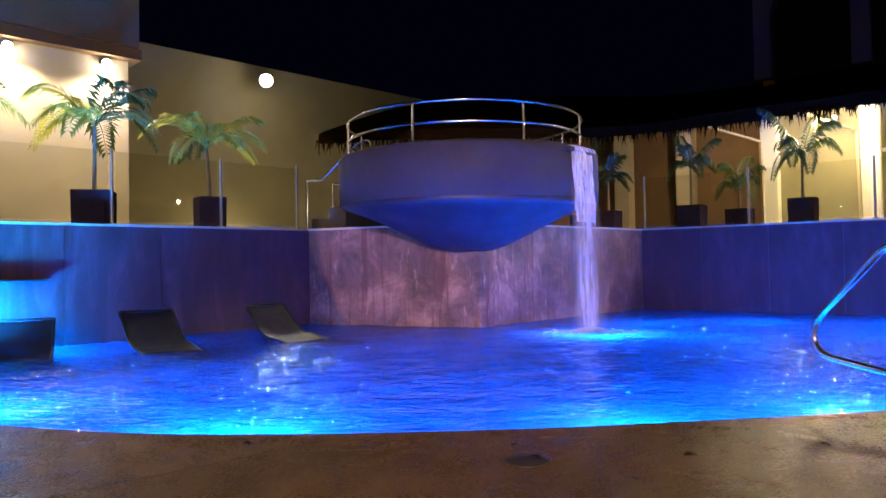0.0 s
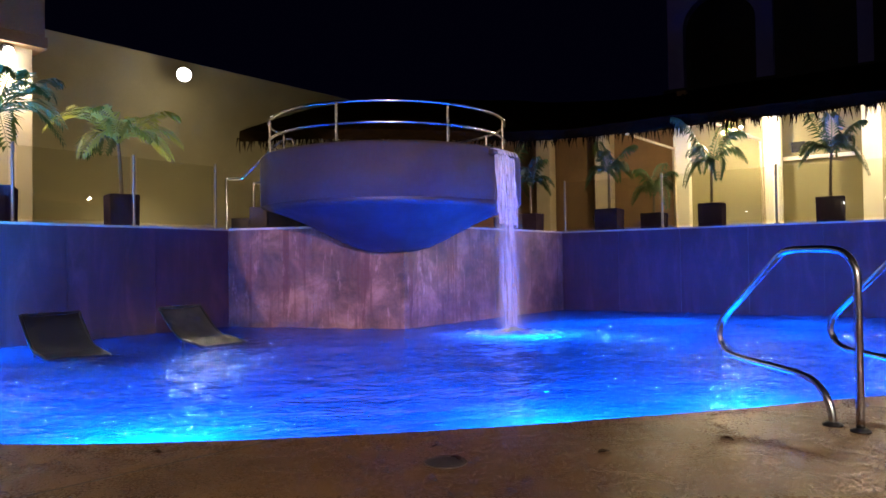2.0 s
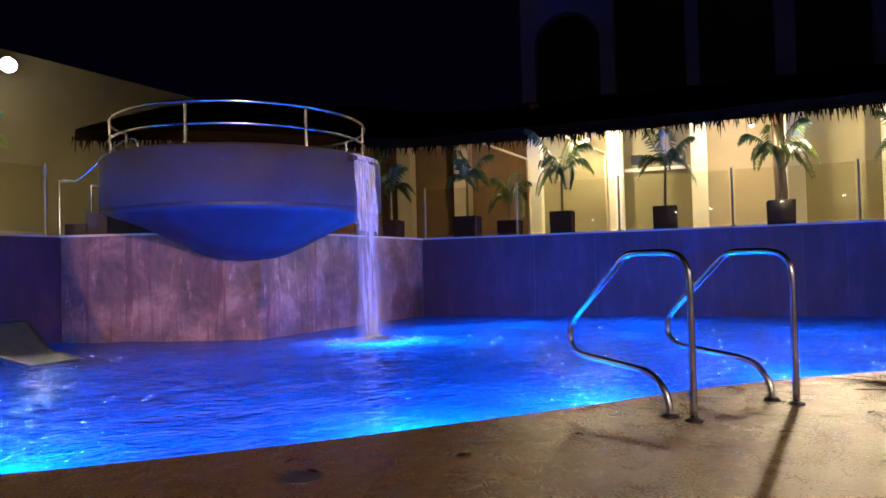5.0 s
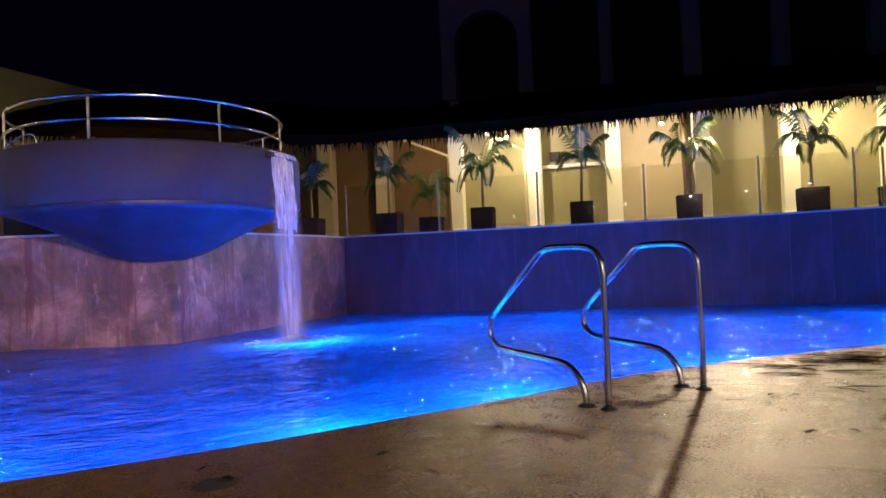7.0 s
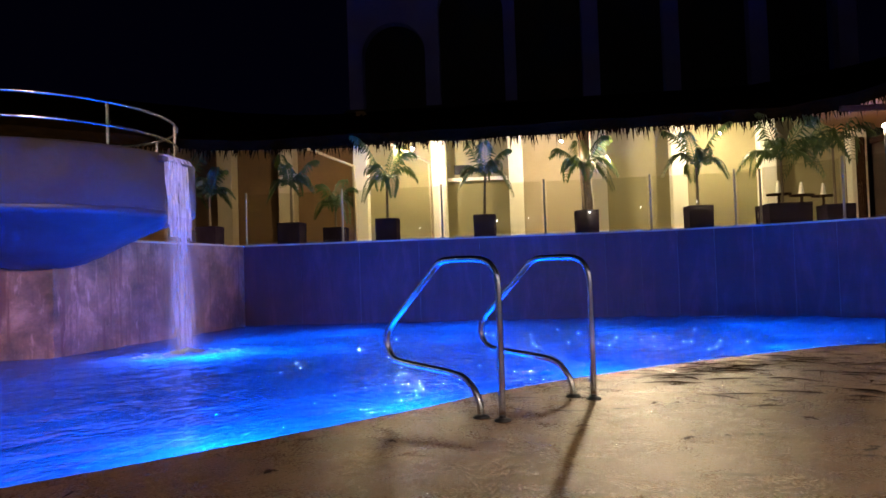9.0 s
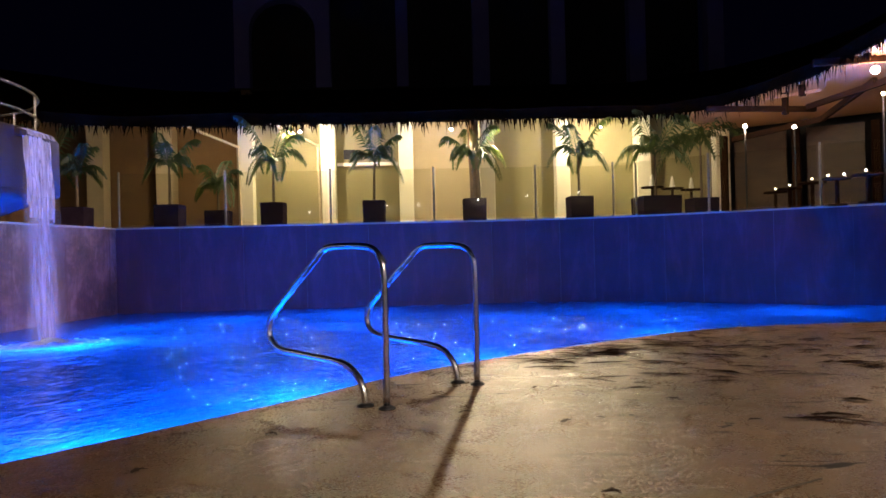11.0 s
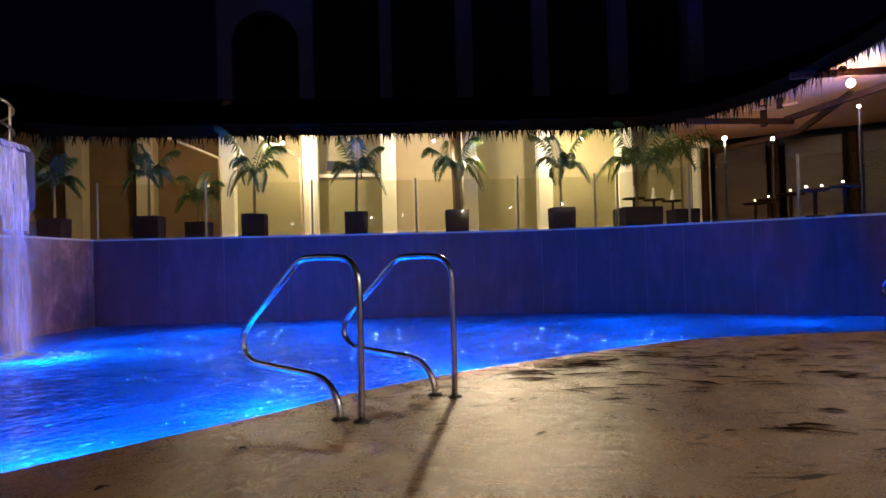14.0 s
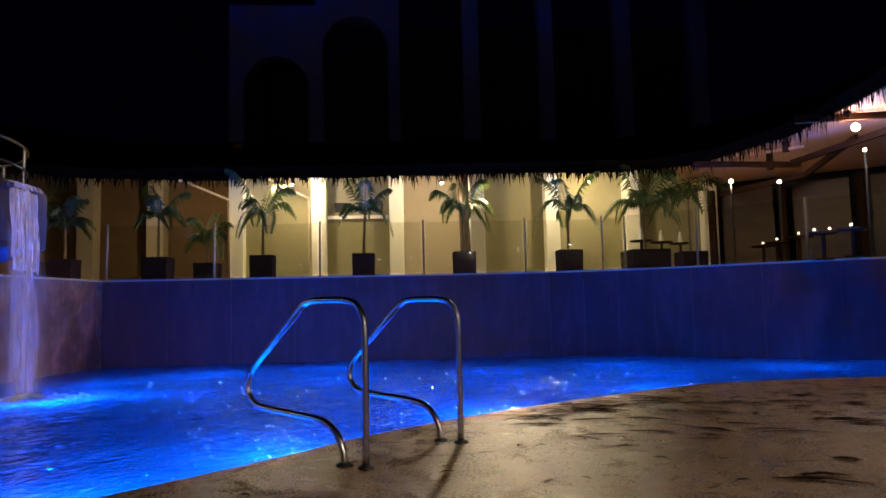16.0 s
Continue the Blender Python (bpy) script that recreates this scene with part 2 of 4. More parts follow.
def water_material():
    m, nt, b = node_mat("pool_water")
    nt.nodes.remove(b)
    out = nt.nodes["Material Output"]
    v = coords(nt, (0.8, 1.9, 1))
    h = mixed(nt, 0.42, noise_tex(nt, v, 1.4, 1, 0.4, 0.8), noise_tex(nt, v, 4.4, 1.2, 0.4, 1.4))
    h = mixed(nt, 0.06, h, noise_tex(nt, v, 14.0, 1, 0.4, 0.6))
    bump = nt.nodes.new("ShaderNodeBump")
    bump.inputs["Strength"].default_value, bump.inputs["Distance"].default_value = 1.0, 0.12
    link(nt, h, bump.inputs["Height"])
    clear = nt.nodes.new("ShaderNodeBsdfTransparent")
    clear.inputs[0].default_value = (0.85, 0.28, 1.0, 1)
    bend = nt.nodes.new("ShaderNodeBsdfRefraction")
    bend.inputs["Color"].default_value = (0.08, 0.76, 1.0, 1)
    bend.inputs["IOR"].default_value, bend.inputs["Roughness"].default_value = 1.33, 0.10
    link(nt, bump.outputs[0], bend.inputs["Normal"])
    cloud = nt.nodes.new("ShaderNodeBsdfTranslucent")
    cloud.inputs[0].default_value = (0.03, 0.66, 1.0, 1)
    link(nt, bump.outputs[0], cloud.inputs["Normal"])
    body, haze = nt.nodes.new("ShaderNodeMixShader"), nt.nodes.new("ShaderNodeMixShader")
    body.inputs[0].default_value, haze.inputs[0].default_value = 0.0015, 0.078
    # air bubbles cloud the water where the waterfall strikes it
    near = nt.nodes.new("ShaderNodeVectorMath")
    near.operation = "DISTANCE"
    near.inputs[1].default_value = (1.79 * 0.5, 9.2 * 0.8, 0)
    link(nt, coords(nt, (0.5, 0.8, 0)), near.inputs[0])
    wob = nt.nodes.new("ShaderNodeMath")
    wob.operation = "MULTIPLY_ADD"
    wob.inputs[1].default_value = 0.22
    link(nt, noise_tex(nt, v, 5.0, 4, 0.6, 0.5), wob.inputs[0])
    link(nt, near.outputs["Value"], wob.inputs[2])
    cloudy = ramp(nt, wob.outputs[0], [(0.10, (0.85,) * 3), (0.24, (0.50,) * 3), (0.55, (0.15,) * 3), (0.95, (0.074,) * 3)])
    # noise in the cloudiness paints the rippled light under water
    ripple_light = noise_tex(nt, coords(nt, (0.55, 1.5, 1)), 2.6, 5, 0.65, 1.6)
    cloudy = mixed(nt, 1.0, cloudy, ramp(nt, ripple_light, [(0.34, (0.55,) * 3), (0.50, (0.9,) * 3), (0.68, (1.6,) * 3)]), "MULTIPLY")
    link(nt, cloudy, haze.inputs[0])
    link(nt, bend.outputs[0], body.inputs[1])
    link(nt, clear.outputs[0], body.inputs[2])
    link(nt, body.outputs[0], haze.inputs[1])
    link(nt, cloud.outputs[0], haze.inputs[2])
    gl = nt.nodes.new("ShaderNodeBsdfGlossy")
    gl.inputs["Roughness"].default_value = 0.02
    link(nt, bump.outputs[0], gl.inputs["Normal"])
    fr = nt.nodes.new("ShaderNodeFresnel")
    fr.inputs["IOR"].default_value = 1.33
    link(nt, bump.outputs[0], fr.inputs["Normal"])
    mx = nt.nodes.new("ShaderNodeMixShader")
    soft = nt.nodes.new("ShaderNodeMath")
    soft.operation, soft.use_clamp = "MULTIPLY", True
    soft.inputs[1].default_value = 0.5
    link(nt, fr.outputs[0], soft.inputs[0])
    link(nt, soft.outputs[0], mx.inputs[0])
    link(nt, haze.outputs[0], mx.inputs[1])
    link(nt, gl.outputs[0], mx.inputs[2])
    link(nt, mx.outputs[0], out.inputs["Surface"])
    return m


def sheet_glass(name, tint, ior=1.45, rough=0.01):
    m, nt, b = node_mat(name)
    nt.nodes.remove(b)
    out = nt.nodes["Material Output"]
    clear, gl = nt.nodes.new("ShaderNodeBsdfTransparent"), nt.nodes.new("ShaderNodeBsdfGlossy")
    clear.inputs[0].default_value = (*tint, 1)
    gl.inputs["Roughness"].default_value = rough
    fr, mx = nt.nodes.new("ShaderNodeFresnel"), nt.nodes.new("ShaderNodeMixShader")
    fr.inputs["IOR"].default_value = ior
    link(nt, fr.outputs[0], mx.inputs[0])
    link(nt, clear.outputs[0], mx.inputs[1])
    link(nt, gl.outputs[0], mx.inputs[2])
    link(nt, mx.outputs[0], out.inputs["Surface"])
    return m


def falling_water(name="falling_water", scale=(13, 13, 0.9), lo=(0.32, 0.10), hi=(0.70, 0.55), round_off=False, fade=False):
    m, nt, b = node_mat(name)
    nt.nodes.remove(b)
    out = nt.nodes["Material Output"]
    v = coords(nt, scale)
    n = noise_tex(nt, v, 2.2, 5, 0.6, 0.3)
    clear = nt.nodes.new("ShaderNodeBsdfTransparent")
    white = nt.nodes.new("ShaderNodeBsdfDiffuse")
    white.inputs[0].default_value = (0.85, 0.88, 0.95, 1)
    trans = nt.nodes.new("ShaderNodeBsdfTranslucent")
    trans.inputs[0].default_value = (0.85, 0.88, 0.95, 1)
    both, mx = nt.nodes.new("ShaderNodeMixShader"), nt.nodes.new("ShaderNodeMixShader")
    link(nt, white.outputs[0], both.inputs[1])
    link(nt, trans.outputs[0], both.inputs[2])
    amount = ramp(nt, n, [(lo[0], (lo[1],) * 3), (hi[0], (hi[1],) * 3)])
    if round_off:
        # white froth tinted blue: the pool's glow is put into its colour
        white.inputs[0].default_value = trans.inputs[0].default_value = (0.50, 0.70, 0.95, 1)
        # the froth thins out towards its rim
        far = nt.nodes.new("ShaderNodeVectorMath")
        far.operation = "DISTANCE"
        far.inputs[1].default_value = (0.5, 0.5, 0.5)
        flat = nt.nodes.new("ShaderNodeVectorMath")
        flat.operation = "MULTIPLY_ADD"
        flat.inputs[1].default_value, flat.inputs[2].default_value = (1, 1, 0), (0, 0, 0.5)
        link(nt, coords(nt, (1, 1, 1), "Generated"), flat.inputs[0])
        link(nt, flat.outputs[0], far.inputs[0])
        amount = mixed(nt, 1.0, amount, ramp(nt, far.outputs["Value"], [(0.06, (1, 1, 1)), (0.26, (0.35, 0.35, 0.35)), (0.49, (0, 0, 0))]), "MULTIPLY")
    if fade:
        # thins out towards both sides
        sx = nt.nodes.new("ShaderNodeSeparateXYZ")
        link(nt, coords(nt, (1, 1, 1), "Generated"), sx.inputs[0])
        amount = mixed(nt, 1.0, amount, ramp(nt, sx.outputs[0], [(0.02, (0, 0, 0)), (0.30, (1, 1, 1)), (0.70, (1, 1, 1)), (0.98, (0, 0, 0))]), "MULTIPLY")
    link(nt, amount, mx.inputs[0])
    link(nt, clear.outputs[0], mx.inputs[1])
    link(nt, both.outputs[0], mx.inputs[2])
    link(nt, mx.outputs[0], out.inputs["Surface"])
    return m


DECK = deck_material()
STONE = wall_stone()
PLINTH_STONE = plinth_stone()
WATER_M = water_material()
FALL = falling_water("falling_sheet", (8, 8, 0.6), (0.34, 0.18), (0.66, 0.80))
FALL_LOW = falling_water("broken_falling_sheet", (5.0, 5.0, 0.55), (0.32, 0.12), (0.68, 0.60), fade=True)
MIST = falling_water("water_spray", (2.4, 2.4, 0.9), (0.34, 0.05), (0.72, 0.28), fade=True)
STRAND = falling_water("water_strand", (14, 14, 1.2), (0.32, 0.12), (0.68, 0.6))
FOAM_SHEET = falling_water("churned_froth", (6, 9, 6), (0.26, 0.40), (0.60, 1.0), True)
GLASS = sheet_glass("clear_glass", (0.93, 0.935, 0.90))
BASIN_M = plain("pale_blue_basin_plaster", (0.46, 0.58, 0.68), (0.62, 0.72, 0.80), 0.5, coarse=1.2, fine=14, bump=0.1)
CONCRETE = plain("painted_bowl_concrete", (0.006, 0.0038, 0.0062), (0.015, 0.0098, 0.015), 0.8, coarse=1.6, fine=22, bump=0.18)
BOWL_BLUE = plain("dark_blue_bowl_underside", (0.003, 0.0013, 0.010), (0.006, 0.0028, 0.016), 0.6, coarse=1.3, fine=20, bump=0.08)
COPING_M = plain("cream_coping_stone", (0.27, 0.22, 0.15), (0.40, 0.34, 0.24), 0.5, coarse=3, fine=40, bump=0.15)
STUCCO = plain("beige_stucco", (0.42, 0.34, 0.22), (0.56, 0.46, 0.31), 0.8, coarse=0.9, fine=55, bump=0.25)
# darker copy of the beige stucco, with shade put into its brown
RECESS = plain("shade_browned_stucco", (0.13, 0.072, 0.030), (0.23, 0.135, 0.06), 0.85, coarse=0.9, fine=50, bump=0.3)
OLIVE = plain("olive_stucco", (0.25, 0.215, 0.11), (0.34, 0.30, 0.165), 0.8, coarse=0.8, fine=50, bump=0.25)
PILLAR_M = plain("cream_pillar_paint", (0.80, 0.74, 0.58), (0.88, 0.83, 0.68), 0.6, coarse=1.2, fine=45, bump=0.12)
# white facade coloured blue: the pool's blue light is put into it
WHITE = plain("blue_lit_facade_white", (0.10, 0.10, 0.42), (0.16, 0.16, 0.52), 0.8, coarse=0.6, fine=20, bump=0.15)
# near-black so unlit rooms stay dark: their shade is put into the colour
DARKROOM = plain("painted_room_dark", (0.010, 0.010, 0.012), (0.022, 0.020, 0.022), 0.9, coarse=1, fine=20, bump=0.1)
STEEL = plain("brushed_stainless_steel", (0.36, 0.35, 0.35), (0.50, 0.49, 0.49), 0.20, 1.0, coarse=6, fine=80, bump=0.03, rough_var=0.06)
POST_STEEL = plain("dull_post_steel", (0.16, 0.15, 0.14), (0.26, 0.25, 0.23), 0.42, 0.9, coarse=6, fine=80, bump=0.03)
DARKSTEEL = plain("dark_anodised_metal", (0.03, 0.03, 0.035), (0.06, 0.06, 0.065), 0.4, 0.8, coarse=6, fine=60, bump=0.05)
POT_M = plain("dark_plum_planter_fibre", (0.012, 0.008, 0.018), (0.028, 0.020, 0.036), 0.45, coarse=4, fine=40, bump=0.15)
SOIL = plain("potting_soil", (0.02, 0.013, 0.008), (0.06, 0.04, 0.025), 0.95, coarse=12, fine=90, bump=0.6)
BARK = plain("grey_brown_palm_bark", (0.07, 0.05, 0.035), (0.17, 0.13, 0.09), 0.85, scale=(1, 1, 5), coarse=5, fine=30, bump=0.4)
LEAF = plain("green_palm_leaf", (0.014, 0.034, 0.007), (0.040, 0.070, 0.016), 0.55, coarse=5, fine=40, bump=0.08)
# bright copy of the leaf: lamp light is put into its yellow-green
LEAF_LIT = plain("lit_palm_leaf", (0.10, 0.13, 0.02), (0.24, 0.24, 0.05), 0.5, coarse=5, fine=40, bump=0.08)
# tan thatch kept near-black: the night's dark is put into its colour
THATCH = plain("night_dark_palm_thatch", (0.004, 0.0025, 0.0008), (0.015, 0.009, 0.0035), 1.0, scale=(1, 1, 3), coarse=3, fine=40, bump=0.5)
WOOD = plain("dark_stained_beam_wood", (0.018, 0.009, 0.006), (0.045, 0.023, 0.014), 0.6, scale=(1, 1, 6), coarse=3, fine=40, bump=0.25)
TAN = plain("tan_painted_ceiling", (0.34, 0.17, 0.085), (0.46, 0.25, 0.13), 0.75, coarse=1.0, fine=40, bump=0.12)
SLING = plain("dark_sling_fabric", (0.014, 0.014, 0.018), (0.035, 0.034, 0.042), 0.7, coarse=6, fine=160, bump=0.3)
SLING_GREY = plain("grey_sling_fabric", (0.06, 0.06, 0.065), (0.14, 0.14, 0.145), 0.65, coarse=6, fine=160, bump=0.3)
TERRACE_M = plain("terrace_paving", (0.20, 0.17, 0.13), (0.34, 0.29, 0.23), 0.55, coarse=1.5, fine=35, bump=0.2)
ROOM_WOOD = plain("brown_wall_panelling", (0.030, 0.016, 0.009), (0.075, 0.042, 0.022), 0.45, scale=(1, 1, 3), coarse=2, fine=30, bump=0.2)
# white foam made bluish, with the underwater light put into the colour
FOAM = plain("blue_lit_water_foam", (0.42, 0.58, 0.80), (0.62, 0.76, 0.95), 0.6, coarse=9, fine=60, bump=0.5)
IRON = plain("cast_drain_metal", (0.05, 0.04, 0.035), (0.12, 0.10, 0.085), 0.4, 0.6, coarse=8, fine=60, bump=0.3)
LINEN = plain("white_table_linen", (0.62, 0.60, 0.55), (0.80, 0.78, 0.72), 0.8, coarse=5, fine=90, bump=0.2)
LITTER = plain("wet_brown_leaf_litter", (0.010, 0.005, 0.003), (0.030, 0.015, 0.008), 0.9, coarse=8, fine=60, bump=0.3)
GROUT = plain("dark_joint_filler", (0.03, 0.022, 0.016), (0.06, 0.045, 0.03), 0.8, coarse=8, fine=60, bump=0.2)
# thin leaves let light through
for leaf, thin in ((LEAF, (0.16, 0.24, 0.03)), (LEAF_LIT, (0.42, 0.44, 0.07))):
    nt = leaf.node_tree
    back, both = nt.nodes.new("ShaderNodeBsdfTranslucent"), nt.nodes.new("ShaderNodeMixShader")
    back.inputs[0].default_value = (*thin, 1)
    both.inputs[0].default_value = 0.08 if leaf is LEAF else 0.45
    link(nt, nt.nodes["Principled BSDF"].outputs[0], both.inputs[1])
    link(nt, back.outputs[0], both.inputs[2])
    link(nt, both.outputs[0], nt.nodes["Material Output"].inputs["Surface"])
# froth and drops glow with the light below them
nt = FOAM.node_tree
back, both = nt.nodes.new("ShaderNodeBsdfTranslucent"), nt.nodes.new("ShaderNodeMixShader")
back.inputs[0].default_value = (0.85, 0.9, 0.95, 1)
link(nt, nt.nodes["Principled BSDF"].outputs[0], both.inputs[1])
link(nt, back.outputs[0], both.inputs[2])
link(nt, both.outputs[0], nt.nodes["Material Output"].inputs["Surface"])
for dull in (THATCH, WOOD, SOIL, POT_M, LITTER):
    dull.node_tree.nodes["Principled BSDF"].inputs["Specular IOR Level"].default_value = 0.0
BULB = glow("lit_bulb", (1.0, 0.90, 0.70), 30)
EAVE_BULB = glow("glaring_bulb", (1.0, 0.90, 0.74), 1400)
FLOOD = glow("lit_flood_lens", (1.0, 0.95, 0.86), 40)
FLOOD_SOFT = glow("lit_floodlight_glass", (1.0, 0.95, 0.86), 13)
CANDLE = glow("small_lit_lamp", (1.0, 0.86, 0.60), 9)


# ---- mesh tools ----
def part(name, bm, material, parent=None, label="", smooth=False):
    me = bpy.data.meshes.new(name)
    bmesh.ops.recalc_face_normals(bm, faces=bm.faces)
    if smooth:
        for f in bm.faces:
            f.smooth = True
    bm.to_mesh(me)
    bm.free()
    me.materials.append(material)
    ob = new(name, me)
    if parent is not None:
        ob.parent = parent
    if label:
        ob["label"] = label
    return ob


def thing(name, label, category, at=None, group="", kind=""):
    ob = tagged(new(name), label, category, group, kind)
    ob.empty_display_size = 0.1
    if at is not None:
        ob.matrix_basis = at
    return ob


def box(bm, centre, size, turn=0.0, bevel=0.0, top=1.0):
    """A box with its size along its own axes, turned about z; top narrows or widens its upper face."""
    g = bmesh.ops.create_cube(bm, size=1.0)
    vs = g["verts"]
    for v in vs:
        k = top if v.co.z > 0 else 1.0
        v.co = Vector((v.co.x * size[0] * k, v.co.y * size[1] * k, v.co.z * size[2]))
    if bevel:
        es = list({e for v in vs for e in v.link_edges})
        r = bmesh.ops.bevel(bm, geom=es, offset=bevel, segments=2, affect="EDGES", profile=0.5)
        vs = [v for v in bm.verts if v.is_valid and (v in r["verts"] or v in vs)]
        vs = list({v for f in r["faces"] for v in f.verts} | {v for v in vs if v.is_valid})
    m = Matrix.Translation(centre) @ Matrix.Rotation(turn, 4, "Z")
    bmesh.ops.transform(bm, matrix=m, verts=vs)
    return vs


def beam(bm, a, b, w, h, bevel=0.0):
    """A square bar from a to b."""
    a, b = Vector(a), Vector(b)
    d = b - a
    g = bmesh.ops.create_cube(bm, size=1.0)
    bmesh.ops.scale(bm, vec=(w, h, d.length), verts=g["verts"])
    rot = d.to_track_quat("Z", "Y").to_matrix().to_4x4()
    bmesh.ops.transform(bm, matrix=Matrix.Translation((a + b) / 2) @ rot, verts=g["verts"])


def rod(bm, a, b, r1, r2=None, seg=12):
    a, b = Vector(a), Vector(b)
    d = b - a
    rot = d.to_track_quat("Z", "Y").to_matrix().to_4x4()
    bmesh.ops.create_cone(bm, cap_ends=True, segments=seg, radius1=r1, radius2=r1 if r2 is None else r2, depth=d.length,
                          matrix=Matrix.Translation((a + b) / 2) @ rot)


def smooth_path(pts, steps=6, closed=False):
    """A Catmull-Rom curve through the points."""
    pts = [Vector(p) for p in pts]
    n, out = len(pts), []
    for i in range(n if closed else n - 1):
        if closed:
            p0, p1, p2, p3 = (pts[(i + k - 1) % n] for k in range(4))
        else:
            p0, p1, p2, p3 = pts[max(i - 1, 0)], pts[i], pts[i + 1], pts[min(i + 2, n - 1)]
        for k in range(steps):
            t = k / steps
            out.append(0.5 * ((2 * p1) + (p2 - p0) * t + (2 * p0 - 5 * p1 + 4 * p2 - p3) * t * t + (3 * p1 - p0 - 3 * p2 + p3) * t ** 3))
    if not closed:
        out.append(pts[-1])
    return out


def tube(bm, pts, r, seg=10, r_end=None):
    """A round tube along the points."""
    pts = [Vector(p) for p in pts]
    rings, up = [], Vector((0.13, 0.29, 0.95))
    for i, p in enumerate(pts):
        d = (pts[min(i + 1, len(pts) - 1)] - pts[max(i - 1, 0)]).normalized()
        x = d.cross(up)
        if x.length < 1e-3:
            x = d.cross(Vector((1, 0, 0)))
        x.normalize()
        y = d.cross(x).normalized()
        up = -y if y.dot(up) < 0 else y
        k = r if r_end is None else r + (r_end - r) * i / (len(pts) - 1)
        rings.append([bm.verts.new(p + (x * math.cos(a) + up * math.sin(a)) * k) for a in [2 * math.pi * j / seg for j in range(seg)]])
    for a, b in zip(rings, rings[1:]):
        for j in range(seg):
            bm.faces.new((a[j], a[(j + 1) % seg], b[(j + 1) % seg], b[j]))
    bm.faces.new(rings[0])
    bm.faces.new(rings[-1])


def prism(bm, plan, z0, z1):
    """A plan outline raised from z0 to z1."""
    lo = [bm.verts.new((p[0], p[1], z0)) for p in plan]
    hi = [bm.verts.new((p[0], p[1], z1)) for p in plan]
    n = len(plan)
    bm.faces.new(lo)
    bm.faces.new(hi)
    for i in range(n):
        bm.faces.new((lo[i], lo[(i + 1) % n], hi[(i + 1) % n], hi[i]))


def lathe(bm, profile, seg=64, at=(0, 0, 0)):
    """A profile of (radius, z) turned about z."""
    rings = []
    for r, z in profile:
        rings.append([bm.verts.new((at[0] + r * math.cos(2 * math.pi * j / seg), at[1] + r * math.sin(2 * math.pi * j / seg), at[2] + z)) for j in range(seg)])
    for a, b in zip(rings, rings[1:]):
        for j in range(seg):
            bm.faces.new((a[j], a[(j + 1) % seg], b[(j + 1) % seg], b[j]))
    if profile[0][0] > 0.001:
        bm.faces.new(rings[0])
    if profile[-1][0] > 0.001:
        bm.faces.new(rings[-1])
    bmesh.ops.remove_doubles(bm, verts=bm.verts, dist=1e-5)


def slab_between(a, b, thick, outward, z0, z1):
    """The plan corners of a straight wall from a to b, its depth towards outward."""
    a, b, o = Vector(a[:2]), Vector(b[:2]), Vector(outward[:2]).normalized() * thick
    return [a, b, b + o, a + o]


# ---- ground, basin, water, deck ----
EDGE = smooth_path([(-12, 5.6, 0), (-8, 5.6, 0), (-5.4, 5.1, 0), (-3.8, 4.52, 0), (-2.8, 4.12, 0), (-1.97, 3.9, 0), (-1.2, 3.83, 0), (-0.3, 3.84, 0), (0.6, 3.92, 0),
                    (1.5, 4.06, 0), (2.3, 4.2, 0), (3.2, 4.4, 0), (4.4, 4.5, 0), (6.0, 4.42, 0), (7.4, 4.22, 0), (8.4, 3.70, 0), (9.5, 2.90, 0), (11.2, 1.7, 0), (13.6, 0.2, 0)], 5)
bm = bmesh.new()
prism(bm, [(p.x, p.y) for p in EDGE] + [(24, 0.2), (24, -9), (-20, -9), (-20, 5.6)], BASIN - 0.1, 0.0)
deck = tagged(part("deck", bm, DECK), "wet brown stamped concrete pool deck with glossy patches", "deck", kind="structure")
bm = bmesh.new()
rim = [p + Vector((0, 0, 0.0)) for p in EDGE]
tube(bm, [Vector((p.x, p.y - 0.004, -0.028)) for p in rim], 0.030, 8)
part("deck_nosing", bm, COPING_M, deck, smooth=True)
bm = bmesh.new()
box(bm, (2, 20, BASIN - 0.25), (160, 160, 0.3))
tagged(part("ground", bm, TERRACE_M), "dark paved ground below the pool and terraces", "ground", kind="structure")
bm = bmesh.new()
box(bm, (1.5, 9, BASIN - 0.02), (30, 20, 0.08))
tagged(part("pool_floor", bm, BASIN_M), "pale plastered pool floor lit by blue lamps", "pool floor", kind="structure")
# the eastern half of the basin is a shallower ledge with a curved front
bm = bmesh.new()
LEDGE = smooth_path([(0.3, 10.2, 0), (0.62, 9.3, 0), (1.9, 8.15, 0), (2.95, 7.0, 0), (3.85, 5.5, 0), (4.3, 4.3, 0)], 6)
prism(bm, [(p.x, p.y) for p in LEDGE] + [(15, 4.3), (15, 15.5), (0.3, 15.5)], BASIN - 0.05, -0.92)
tagged(part("pool_ledge", bm, BASIN_M), "pale shallower pool ledge with a curved front", "pool ledge", kind="structure")


def wave(x, y):
    """Height of the wind chop, with rings spreading from the waterfall."""
    h = 0.010 * noise.noise(Vector((x * 1.0, y * 1.9, 0.3))) + 0.007 * noise.noise(Vector((x * 2.3 + 5, y * 3.9, 1.7))) + 0.0035 * noise.noise(Vector((x * 5.5, y * 8.5, 4.1)))
    r = math.hypot(x - 1.79, y - 9.2)
    return h + 0.007 * math.sin(8.5 * r) * math.exp(-r / 2.2)


bm = bmesh.new()
bmesh.ops.create_grid(bm, x_segments=330, y_segments=190, size=1.0)
for v in bm.verts:
    x, y = 1.0 + v.co.x * 14.5, 8.2 + v.co.y * 7.0
    v.co = Vector((x, y, WATER + wave(x, y)))
